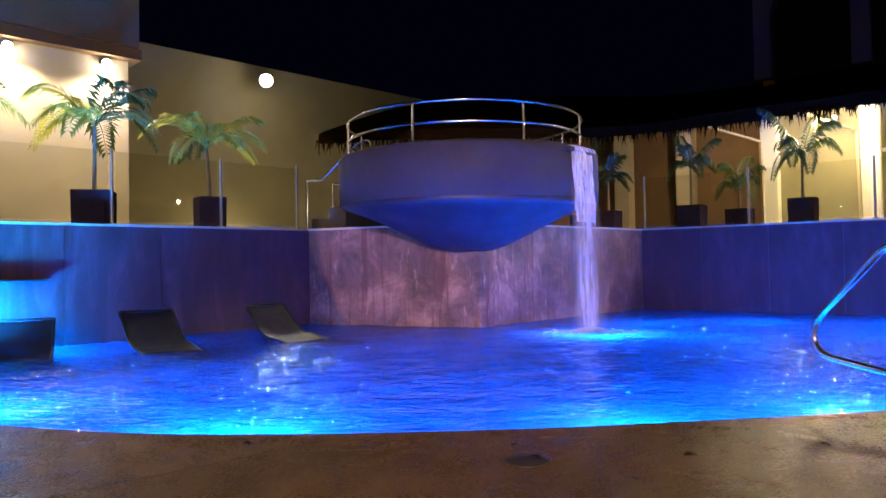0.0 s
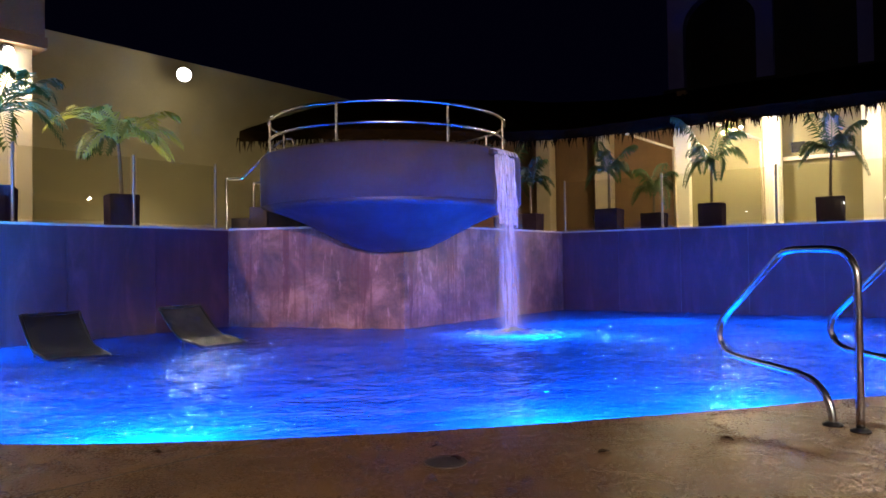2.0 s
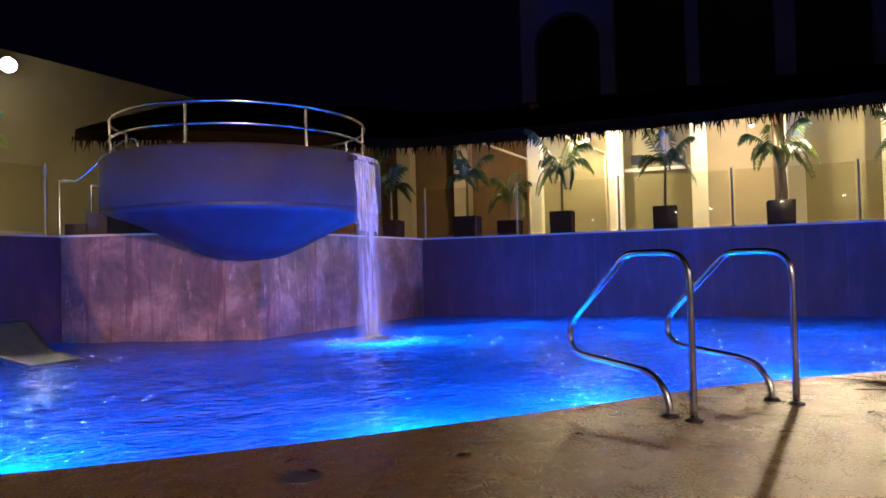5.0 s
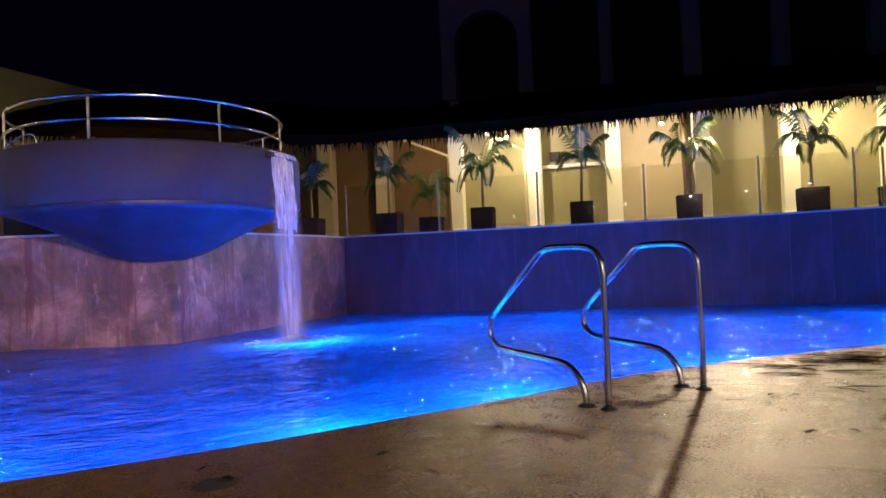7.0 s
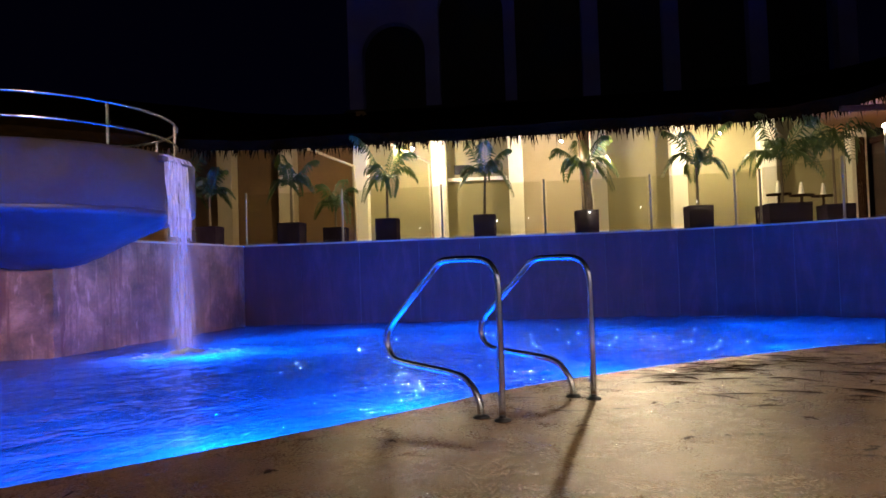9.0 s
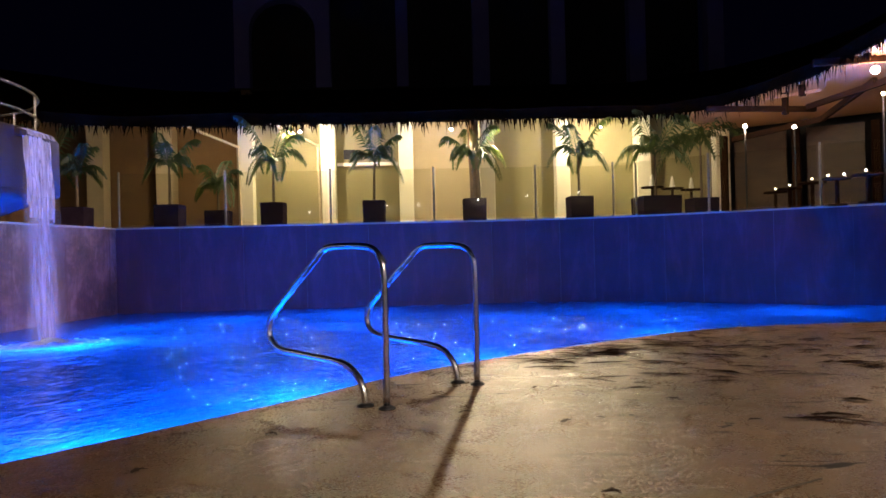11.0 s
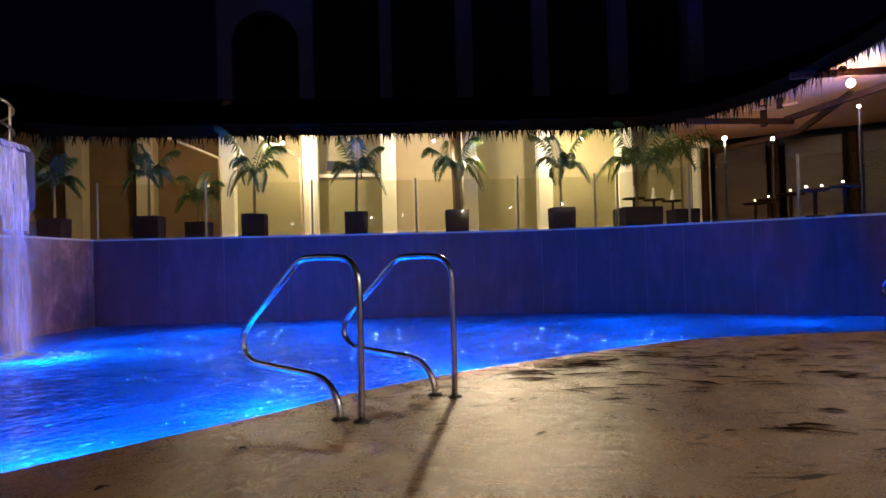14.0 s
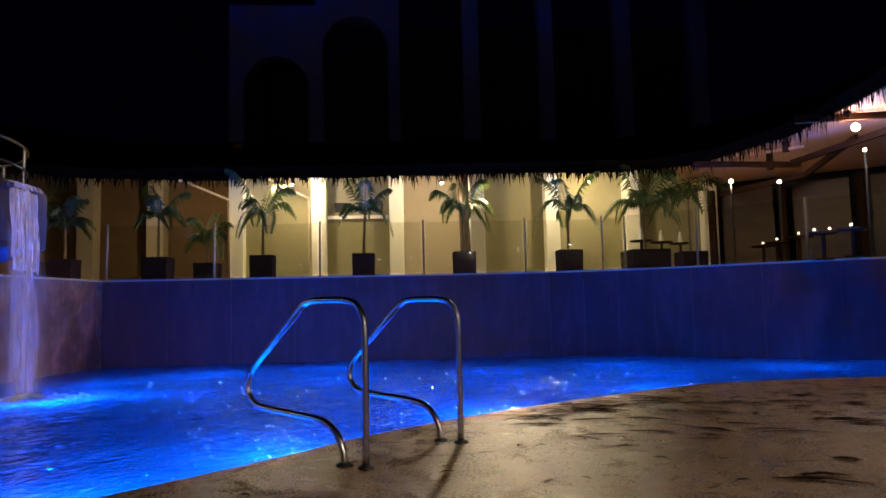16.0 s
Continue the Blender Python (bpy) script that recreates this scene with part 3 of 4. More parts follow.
pool_water = tagged(part("pool_water", bm, WATER_M, smooth=True), "rippled pool water glowing bright blue at night", "water", kind="structure")

# ---- raised pool walls, terrace ----
TH = 0.3
# the long wall turns in a gentle curve
turn_a, turn_b = BEND - ALONG * 2.0, BEND + ALONG2 * 2.0
curve = [turn_a * (1 - t) ** 2 + BEND * (2 * t * (1 - t)) + turn_b * t * t for t in (k / 6 for k in range(7))]
wall_plan = [FAR_LEFT, WALL_LEFT, PLINTH, CORNER] + curve + [WALL_END, FAR_RIGHT]
names = ["wall_left", "wall_plinth_west", "wall_plinth_east", "wall_right"] + ["wall_bend"] * 6 + ["wall_far_right", "wall_end"]
for name, a, b in zip(names, wall_plan, wall_plan[1:]):
    d = (b - a).normalized()
    out = Vector((-d.y, d.x))
    bm = bmesh.new()
    prism(bm, [a + out * 0.02 - d * 0.0, b + out * 0.02, b + out * TH, a + out * TH], BASIN, TERRACE - 0.03)
    w = tagged(part(name, bm, GROUT), "raised pool wall clad in streaked brown stone panels", "wall", kind="structure")
    L = (b - a).length
    n = max(1, round(L / 1.22))
    for i in range(n):
        bm = bmesh.new()
        p, q = a + d * (L * i / n + 0.002), a + d * (L * (i + 1) / n - 0.002)
        prism(bm, [p, q, q + out * 0.018, p + out * 0.018], BASIN + 0.05, TERRACE - 0.035)
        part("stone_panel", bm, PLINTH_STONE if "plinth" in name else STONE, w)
    bm = bmesh.new()
    prism(bm, [a - out * 0.025, b - out * 0.025, b + out * (TH + 0.02), a + out * (TH + 0.02)], TERRACE - 0.03, TERRACE)
    part("coping", bm, COPING_M, w, "thin cream coping strip")
bm = bmesh.new()
prism(bm, [FAR_LEFT + LEFT_BACK * TH, WALL_LEFT + LEFT_BACK * TH + Vector((0.1, 0.2)), PLINTH + Vector((0, 0.4)), CORNER + Vector((0, 0.4)), BEND + BACK * TH + BACK2 * 0.1, WALL_END + BACK2 * TH,
           FAR_RIGHT + BACK2 * TH, (26, 0.2), (34, 40), (-30, 40), (-30, 3.5)], BASIN, TERRACE - 0.012)
tagged(part("terrace", bm, TERRACE_M), "raised paved terrace behind the pool wall", "terrace", kind="structure")


# ---- fountain bowl ----
bowl = thing("fountain_bowl", "large round raised fountain bowl with waterfall spout on the plinth", "fountain", pose(BOWL.x, BOWL.y, 0))
R0 = 1.98
bm = bmesh.new()
lathe(bm, [(R0 - 0.30, 2.10), (R0 - 0.22, 2.46), (R0 - 0.20, 2.50), (R0 - 0.03, 2.51), (R0, 2.48), (R0 + 0.004, 2.1), (R0, 1.80), (R0 - 0.02, 1.785)], 96)
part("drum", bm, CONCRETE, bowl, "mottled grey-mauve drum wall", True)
bm = bmesh.new()
lathe(bm, [(R0 - 0.01, 1.787), (R0 * 0.86, 1.70), (R0 * 0.70, 1.575), (R0 * 0.54, 1.42), (R0 * 0.40, 1.275), (R0 * 0.28, 1.17), (R0 * 0.16, 1.115), (0.0, 1.10)], 96)
part("cone_underside", bm, BOWL_BLUE, bowl, "smooth conical underside in dark blue", True)
bm = bmesh.new()
lathe(bm, [(R0 - 0.24, 2.30), (0.0, 2.30)], 48)
part("bowl_water", bm, WATER_M, bowl, "still water held in the bowl")
FALL_A = math.atan2(9.46 - BOWL.y, 1.56 - BOWL.x)
fd = Vector((math.cos(FALL_A), math.sin(FALL_A), 0))
fs = Vector((-fd.y, fd.x, 0))
bm = bmesh.new()
box(bm, fd * (R0 - 0.01) + Vector((0, 0, 2.425)), (0.13, 0.62, 0.08), FALL_A, 0.02)
part("spout", bm, CONCRETE, bowl, "short concrete spout lip")

# railing round the bowl, open at the back
rail = thing("bowl_railing", "curved stainless steel railing standing on the bowl rim", "railing", pose(BOWL.x - 0.05, BOWL.y, 0))
RR = 1.80
arc = [radians(a) for a in range(-200, 62, 4)]
for z in (3.05, 2.77):
    bm = bmesh.new()
    tube(bm, [(RR * math.cos(a), RR * math.sin(a), z) for a in arc], 0.021, 10)
    part("rail", bm, STEEL, rail, smooth=True)
for a in (-200, -163, -112, -64, -20, 24, 58):
    a = radians(a)
    bm = bmesh.new()
    rod(bm, (RR * math.cos(a), RR * math.sin(a), 2.49), (RR * math.cos(a), RR * math.sin(a), 3.05), 0.019)
    rod(bm, (RR * math.cos(a), RR * math.sin(a), 2.495), (RR * math.cos(a), RR * math.sin(a), 2.515), 0.05)
    part("post", bm, STEEL, rail)

# steps' handrails behind the bowl
for k, off in enumerate((0.0, 0.62)):
    hr = thing("step_handrail", "sloping stainless steel handrail beside the bowl's steps", "handrail", group="handrails of the bowl steps")
    bm = bmesh.new()
    x0, y0 = -1.72 + off * 0.55, 11.55 + off * 0.9
    tube(bm, smooth_path([(x0 + 0.22, y0, 2.52), (x0 + 0.22, y0, 2.95), (x0 + 0.12, y0 + 0.02, 3.04), (x0 - 0.1, y0 + 0.06, 2.92), (x0 - 0.62, y0 + 0.2, 2.44), (x0 - 0.75, y0 + 0.25, 2.40), (x0 - 0.95, y0 + 0.3, 2.40)], 5), 0.021)
    part("rail", bm, STEEL, hr, smooth=True)
    bm = bmesh.new()
    rod(bm, (x0 - 0.95, y0 + 0.3, TERRACE), (x0 - 0.95, y0 + 0.3, 2.40), 0.019)
    part("post", bm, STEEL, hr)
bm = bmesh.new()
for k in range(5):
    box(bm, (-2.42 + 0.30 * k, 12.25, TERRACE + 0.095 * (k + 1)), (0.32, 0.95, 0.19 * (k + 1)), 0.0)
tagged(part("bowl_steps", bm, CONCRETE), "short flight of concrete steps up to the bowl", "steps", kind="structure")

# falling water and foam
rng = random.Random(4)
lip = Vector((BOWL.x, BOWL.y, 0)) + fd * (R0 + 0.06)
fall = thing("waterfall", "thin veil of white water falling from the bowl into the pool", "waterfall", Matrix.Translation(lip) @ Matrix.Rotation(FALL_A - math.pi / 2, 4, "Z"))


def veil(name, material, half0, half1, z0, z1, depth, seed, label="", n=40, m=16, middle=0.0):
    """A wavering sheet of falling water, from z0 down to z1."""
    bm = bmesh.new()
    rows = []
    for i in range(n + 1):
        t = i / n
        z = z0 + (z1 - z0) * t
        drop = max(0.0, 2.47 - z) / (2.47 - WATER)
        throw = 0.08 * math.sqrt(drop) - 0.03 + depth
        half = half0 + (half1 - half0) * t
        rows.append([bm.verts.new((middle + half * (2 * j / m - 1) + 0.02 * noise.noise(Vector((j * 0.4, t * 3, seed))),
                                   throw + 0.03 * noise.noise(Vector((j * 0.55, t * 2.2, seed + 7))), z)) for j in range(m + 1)])
    for a, b in zip(rows, rows[1:]):
        for j in range(m):
            bm.faces.new((a[j], a[j + 1], b[j + 1], b[j]))
    return part(name, bm, material, fall, label, True)


veil("sheet", FALL, 0.27, 0.24, 2.475, 1.45, 0.0, 1, "bright upper sheet of water")
veil("sheet", FALL_LOW, 0.26, 0.31, 1.55, WATER, 0.0, 3, "broken lower sheet of water")
veil("spray", MIST, 0.30, 0.44, 1.7, WATER, 0.05, 11, "soft spray round the lower fall")
veil("spray", MIST, 0.24, 0.38, 2.0, WATER, -0.05, 17, "soft spray behind the fall")
for k in range(9):
    at = -0.24 + 0.06 * k + rng.uniform(-0.015, 0.015)
    veil("strand", STRAND, rng.uniform(0.016, 0.034), rng.uniform(0.010, 0.022), 2.48, rng.uniform(1.3, 2.0), rng.uniform(0.0, 0.03), 20 + k, m=4, middle=at)
bm = bmesh.new()
top = [(-0.14, 2.462), (-0.05, 2.475), (0.0, 2.474), (0.03, 2.45), (0.045, 2.40)]
rows = [[bm.verts.new((0.28 * (2 * j / 10 - 1), y, z + 0.006 * noise.noise(Vector((j, y * 20, 2))))) for j in range(11)] for y, z in top]
for a, b in zip(rows, rows[1:]):
    for j in range(10):
        bm.faces.new((a[j], a[j + 1], b[j + 1], b[j]))
part("lip_water", bm, STRAND, fall, "smooth bright water bending over the spout", True)
bm = bmesh.new()
base = lip + fd * 0.07
for i in range(1500):
    a, r = rng.uniform(0, 6.283), min(0.5, abs(rng.gauss(0, 0.17)))
    s = rng.uniform(0.006, 0.020)
    m = Matrix.Translation((base.x + r * math.cos(a) * 1.3, base.y + r * math.sin(a) * 0.9, WATER + 0.022 + s * 0.4 + 0.30 * rng.random() * max(0, 0.26 - r))) @ Matrix.Diagonal((s * 1.8, s * 1.8, s * 0.6, 1))
    bmesh.ops.create_icosphere(bm, subdivisions=1, radius=1, matrix=m)
sheet = bmesh.new()
ringsF = [[sheet.verts.new((base.x + (r + 0.10 * noise.noise(Vector((3 * math.cos(k * 0.1309), 3 * math.sin(k * 0.1309), r * 4)))) * 1.35 * math.cos(k * 0.1309), base.y + (r + 0.10 * noise.noise(Vector((3 * math.cos(k * 0.1309), 3 * math.sin(k * 0.1309), r * 4)))) * 0.95 * math.sin(k * 0.1309), WATER + 0.026 + 0.20 * max(0, 0.3 - r))) for k in range(48)] for r in (0.03, 0.2, 0.4, 0.65, 0.9)]
for a, b in zip(ringsF, ringsF[1:]):
    for k in range(48):
        sheet.faces.new((a[k], a[(k + 1) % 48], b[(k + 1) % 48], b[k]))
sheet.faces.new(ringsF[0])
tagged(part("foam_sheet", sheet, FOAM_SHEET, smooth=True), "churned froth spreading on the water, pool light put into its blue", "foam", kind="stuff")
tagged(part("splash_foam", bm, FOAM), "foam where the waterfall meets the water, pool light put into its blue", "foam", kind="stuff")


# ---- pool handrails on the deck ----
def pool_rail():
    t = thing("pool_handrail", "bent stainless steel pool grab rail bolted to the deck", "handrail", group="pool grab rails")
    prof = [(0, 0.0), (0, 0.4), (0, 0.80), (0.02, 0.90), (0.07, 0.962), (0.15, 0.985), (0.30, 0.99), (0.43, 0.985), (0.50, 0.955), (0.56, 0.90), (0.76, 0.72), (0.93, 0.565),
            (0.985, 0.48), (0.99, 0.40), (0.94, 0.335), (0.86, 0.305), (0.62, 0.282), (0.40, 0.262), (0.29, 0.235), (0.215, 0.17), (0.175, 0.09), (0.165, 0.0)]
    bm = bmesh.new()
    tube(bm, smooth_path([(0, s, z) for s, z in prof], 4), 0.0215, 14)
    part("tube", bm, STEEL, t, smooth=True)
    for s in (0.0, 0.165):
        bm = bmesh.new()
        lathe(bm, [(0.052, 0.0), (0.052, 0.008), (0.034, 0.018), (0.026, 0.022)], 24, (0, s, 0))
        part("escutcheon", bm, DARKSTEEL, t, "dark round base flange", True)
    return t


first = pool_rail()
first.matrix_basis = pose(2.573, 3.56, 0, 0, 0, 18)
copy_thing(first, pose(3.454, 3.72, 0, 0, 0, 17))
copy_thing(first, pose(9.98, 2.42, 0, 0, 0, -37))

# ---- in-water loungers ----
def lounger(back_mat, label, at):
    t = thing("pool_lounger", label, "lounger", at, "loungers standing in the shallow water")
    bm = bmesh.new()
    top = [(-0.42, 0.47), (-0.18, 0.235), (0.0, 0.11), (0.22, 0.07), (0.6, 0.0), (1.25, -0.10)]
    rows2 = []
    for s, z in [Vector(p[:2]) for p in smooth_path([(a, b, 0) for a, b in top], 5)]:
        rows2.append([bm.verts.new((s, w, z - 0.012 * math.cos(w * 5))) for w in (-0.31, -0.15, 0, 0.15, 0.31)])
    for a, b in zip(rows2, rows2[1:]):
        for j in range(4):
            bm.faces.new((a[j], a[j + 1], b[j + 1], b[j]))
    bmesh.ops.solidify(bm, geom=bm.faces, thickness=0.018)
    part("sling", bm, back_mat, t, smooth=True)
    for w in (-0.325, 0.325):
        bm = bmesh.new()
        tube(bm, smooth_path([(-0.43, w, 0.48), (-0.18, w, 0.23), (0.0, w, 0.105), (0.22, w, 0.065), (0.6, w, -0.005), (1.28, w, -0.105)], 5), 0.018, 8)
        part("side_rail", bm, DARKSTEEL, t, smooth=True)
        for s, h in ((0.06, 0.09), (1.12, -0.08)):
            bm = bmesh.new()
            rod(bm, (s, w, -0.45), (s, w, h), 0.016)
            part("leg", bm, DARKSTEEL, t)
    for s, z in ((-0.43, 0.48), (1.28, -0.105)):
        bm = bmesh.new()
        rod(bm, (s, -0.325, z), (s, 0.325, z), 0.018)
        part("cross_bar", bm, DARKSTEEL, t)
    return t


lounger(SLING, "black sling pool lounger standing in shallow water", pose(-4.95, 7.55, WATER - 0.07, 0, 0, -62))
lounger(SLING, "black sling pool lounger with raised back", pose(-3.70, 8.30, WATER - 0.03, 0, 0, -46))
lounger(SLING_GREY, "grey sling pool lounger with raised back", pose(-2.42, 9.30, WATER - 0.03, 0, 0, -36))
bm = bmesh.new()
prism(bm, [on_left(0.2, -0.02).to_2d(), on_left(9, -0.02).to_2d(), on_left(9, -3.0).to_2d(), on_left(3.2, -3.0).to_2d(), on_left(0.2, -1.9).to_2d()], BASIN, WATER - 0.45)
tagged(part("shallow_shelf", bm, BASIN_M), "pale shallow ledge under the loungers", "pool ledge", kind="structure")
ledge = thing("wall_spout_shelf", "dark thin metal spout shelf on the pool wall", "spout")
bm = bmesh.new()
box(bm, on_left(4.9, -0.11, 0.80), (1.9, 0.22, 0.028), math.atan2(LEFT_ALONG.y, LEFT_ALONG.x), 0.006)
part("shelf", bm, DARKSTEEL, ledge)


# ---- planters and palms ----
def planter(w, h, at, label):
    t = thing("planter", label, "planter", at, "planters along the terrace edge")
    bm = bmesh.new()
    o = [(-1, -1), (1, -1), (1, 1), (-1, 1)]
    prof = [(w / 2 * 0.965, 0), (w / 2, h), (w / 2 - 0.035, h), (w / 2 - 0.05, h - 0.06)]
    rings = [[bm.verts.new((r * x, r * y, z)) for x, y in o] for r, z in prof]
    for a, b in zip(rings, rings[1:]):
        for j in range(4):
            bm.faces.new((a[j], a[(j + 1) % 4], b[(j + 1) % 4], b[j]))
    bm.faces.new(rings[0])
    bmesh.ops.bevel(bm, geom=[e for e in bm.edges], offset=0.006, segments=1, affect="EDGES")
    part("pot", bm, POT_M, t)
    bm = bmesh.new()
    bmesh.ops.create_grid(bm, x_segments=8, y_segments=8, size=w / 2 - 0.04, matrix=Matrix.Translation((0, 0, h - 0.045)))
    for v in bm.verts:
        v.co.z += 0.02 * noise.noise(v.co * 14)
    part("soil", bm, SOIL, t)
    return t


def frond_mesh(rg, length, lift, droop, width, hang=0.30):
    bm = bmesh.new()
    n = 20
    spine = []
    for i in range(n + 1):
        u = i / n
        spine.append(Vector((length * (u * 0.95 - 0.12 * u * u), 0.03 * math.sin(3 * u), length * (lift * u - droop * u ** 2.2))))
    tube(bm, spine, 0.011, 5, 0.003)
    for i in range(2, n + 1):
        u = i / n
        p = spine[i]
        d = (spine[i] - spine[i - 1]).normalized()
        ll = width * (0.35 + 0.65 * math.sin(math.pi * min(1, 0.12 + u * 0.86))) * rg.uniform(0.85, 1.1)
        for side in (-1, 1):
            s = Vector((0, side, 0))
            tip = p + (d * 0.62 + s * 0.72 + Vector((0, 0, -hang - 0.5 * rg.random() - 0.5 * u * u))).normalized() * ll
            mid = p + (d * 0.55 + s * 0.80 + Vector((0, 0, 0.06))).normalized() * ll * 0.5
            wv = d.cross(s).normalized().cross((tip - p).normalized()).normalized() * 0.025
            a, b = bm.verts.new(p), bm.verts.new(mid + wv)
            c, e = bm.verts.new(mid - wv), bm.verts.new(tip)
            bm.faces.new((a, b, c))
            bm.faces.new((b, e, c))
    return bm


def palm(at, trunk, length, seed, count=11, lit_count=0, lean=0.04, wide=False, label="small potted palm with arching feathery fronds"):
    rg = random.Random(seed)
    t = thing("potted_palm", label, "palm", at, "palms in the terrace planters")
    bm = bmesh.new()
    bend = rg.uniform(-lean, lean)
    path = [(bend * u * u, bend * 0.5 * u, trunk * u - 0.02) for u in [k / 6 for k in range(7)]]
    tube(bm, path, 0.032, 8, 0.020)
    for k in range(1, 9):
        u = k / 9
        rod(bm, (bend * u * u, bend * 0.5 * u, trunk * u - 0.006), (bend * u * u, bend * 0.5 * u, trunk * u + 0.004), 0.034 - 0.011 * u, None, 8)
    part("trunk", bm, BARK, t)
    for i in range(count):
        az = 360 * i / count + rg.uniform(-16, 16)
        k = i % 3
        lift, droop = (((1.15, 0.75), (0.85, 0.82), (0.55, 0.75)) if wide else ((1.8, 0.95), (1.15, 1.15), (0.80, 1.15)))[k]
        bmf = frond_mesh(rg, length * (1.0 if wide else 0.78) * rg.uniform(0.95, 1.28), lift * rg.uniform(0.85, 1.15), droop * rg.uniform(0.85, 1.2), length * (0.38 if wide else 0.32), -0.15 if wide else 0.30)
        f = part("frond", bmf, LEAF_LIT if i < lit_count else LEAF, t, "frond with lamp light put into its yellow-green" if i < lit_count else "")
        f.matrix_basis = pose(bend, bend * 0.5, trunk - 0.03 + 0.02 * k, 0, 0, az)
    return t


T0 = math.degrees(math.atan2(ALONG.y, ALONG.x))
WALL_PLANTS = [(-0.97, 0.60, 0.44, 0.62, 0.70, 11), (0.84, 0.50, 0.48, 0.74, 0.74, 12), (2.85, 0.45, 0.44, 0.72, 0.84, 13), (4.81, 0.45, 0.44, 0.76, 0.80, 14), (6.79, 0.45, 0.44, 0.76, 0.84, 15), (8.90, 0.45, 0.46, 0.74, 0.86, 16), (10.62, 0.9, 0.8, 0.85, 1.05, 17)]
WALL_PLANTS += [(11.9, 1.6, 0.55, 1.15, 1.25, 19), (-1.9, 1.3, 0.5, 0.9, 1.0, 24), (1.25, 2.4, 0.5, 0.5, 0.85, 26)]
for s, bk, w, tr, ln, sd in WALL_PLANTS:
    p = on_wall(s, bk, TERRACE - 0.012)
    planter(w, 0.46, Matrix.Translation(p) @ Matrix.Rotation(radians(T0), 4, "Z"), "square dark plum planter holding a palm")
    palm(Matrix.Translation(p + Vector((0, 0, 0.42))) @ Matrix.Rotation(sd, 4, "Z"), tr + 0.06, ln, sd, 8)
for s, bk, w, tr, ln, sd, lit_n, turn in ((3.22, 0.48, 0.52, 0.98, 0.92, 21, 6, 20), (1.52, 0.48, 0.42, 0.84, 0.92, 22, 10, 35), (5.25, 0.55, 0.5, 1.0, 1.15, 23, 6, 20)):
    p = on_left(s, bk, TERRACE - 0.012)
    planter(w, 0.50, Matrix.Translation(p) @ Matrix.Rotation(radians(turn), 4, "Z"), "square dark planter on the wall's edge")
    palm(Matrix.Translation(p + Vector((0, 0, 0.46))) @ Matrix.Rotation(sd, 4, "Z"), tr, ln, sd, 12, lit_n, wide=True, label="potted palm with wide arching fronds, lit from behind")

# ---- glass balustrade ----
def balustrade(place, stations, name):
    t = thing(name, "frameless clear glass balustrade on slim steel posts", "balustrade")
    for s in stations:
        bm = bmesh.new()
        rod(bm, place(s, 0.13, TERRACE), place(s, 0.13, TERRACE + 1.06), 0.021, None, 12)
        rod(bm, place(s, 0.13, TERRACE), place(s, 0.13, TERRACE + 0.02), 0.05, None, 12)
        part("post", bm, POST_STEEL, t)
    for a, b in zip(stations, stations[1:]):
        bm = bmesh.new()
        p, q = place(a + 0.05, 0.13), place(b - 0.05, 0.13)
        o = (place(a, 0.142) - place(a, 0.13)).to_2d()
        prism(bm, [p.to_2d(), q.to_2d(), q.to_2d() + o, p.to_2d() + o], TERRACE + 0.05, TERRACE + 1.02)
        g = part("glass_pane", bm, GLASS, t)
        g.visible_shadow = False
    return t


balustrade(on_wall, [0.02 + 1.985 * k for k in range(6)], "glass_balustrade")
balustrade(on_right, [0.35 + 1.75 * k for k in range(4)], "glass_balustrade")
balustrade(on_left, [0.15, 1.50, 3.10, 4.8, 6.5, 8.2], "glass_balustrade")


# ---- lit arcade wall behind the terrace ----
PIL = [1.68, 3.53, 5.30, 7.17, 8.92, 10.82, 12.7]
arc_wall = thing("wall_arcade", "cream pillared wall lit warmly from under the eave", "wall", kind="structure")
for a, b in zip(PIL, PIL[1:]):
    bm = bmesh.new()
    p, q = on_wall(a, 2.82), on_wall(b, 2.82)
    deep = 0.75 if a == PIL[2] else 0.0
    prism(bm, slab_between(p + BACK.to_3d() * deep, q + BACK.to_3d() * deep, 0.2, BACK, 0, 0), TERRACE - 0.02, 4.2)
    part("wall_panel", bm, STUCCO if deep else OLIVE, arc_wall)
for s in PIL:
    bm = bmesh.new()
    c = on_wall(s + 0.15, 2.72)
    box(bm, (c.x, c.y, (TERRACE + 4.2) / 2), (0.33, 0.36, 4.2 - TERRACE + 0.02), radians(T0), 0.012)
    box(bm, (c.x, c.y, TERRACE + 0.06), (0.40, 0.42, 0.12), radians(T0), 0.01)
    part("pillar", bm, PILLAR_M, arc_wall, "cream painted pillar")
bm = bmesh.new()
p, q = on_wall(PIL[1] + 0.34, 2.70), on_wall(PIL[2] - 0.04, 2.70)
prism(bm, slab_between(p, q, 0.14, BACK, 0, 0), 2.98, 3.05)
part("ledge", bm, PILLAR_M, arc_wall, "pale projecting ledge")
bm = bmesh.new()
c = on_wall(PIL[1] + 0.62, 2.79)
box(bm, (c.x, c.y, 3.25), (0.26, 0.05, 0.22), radians(T0), 0.01)
part("vent", bm, DARKSTEEL, arc_wall, "small dark wall vent")
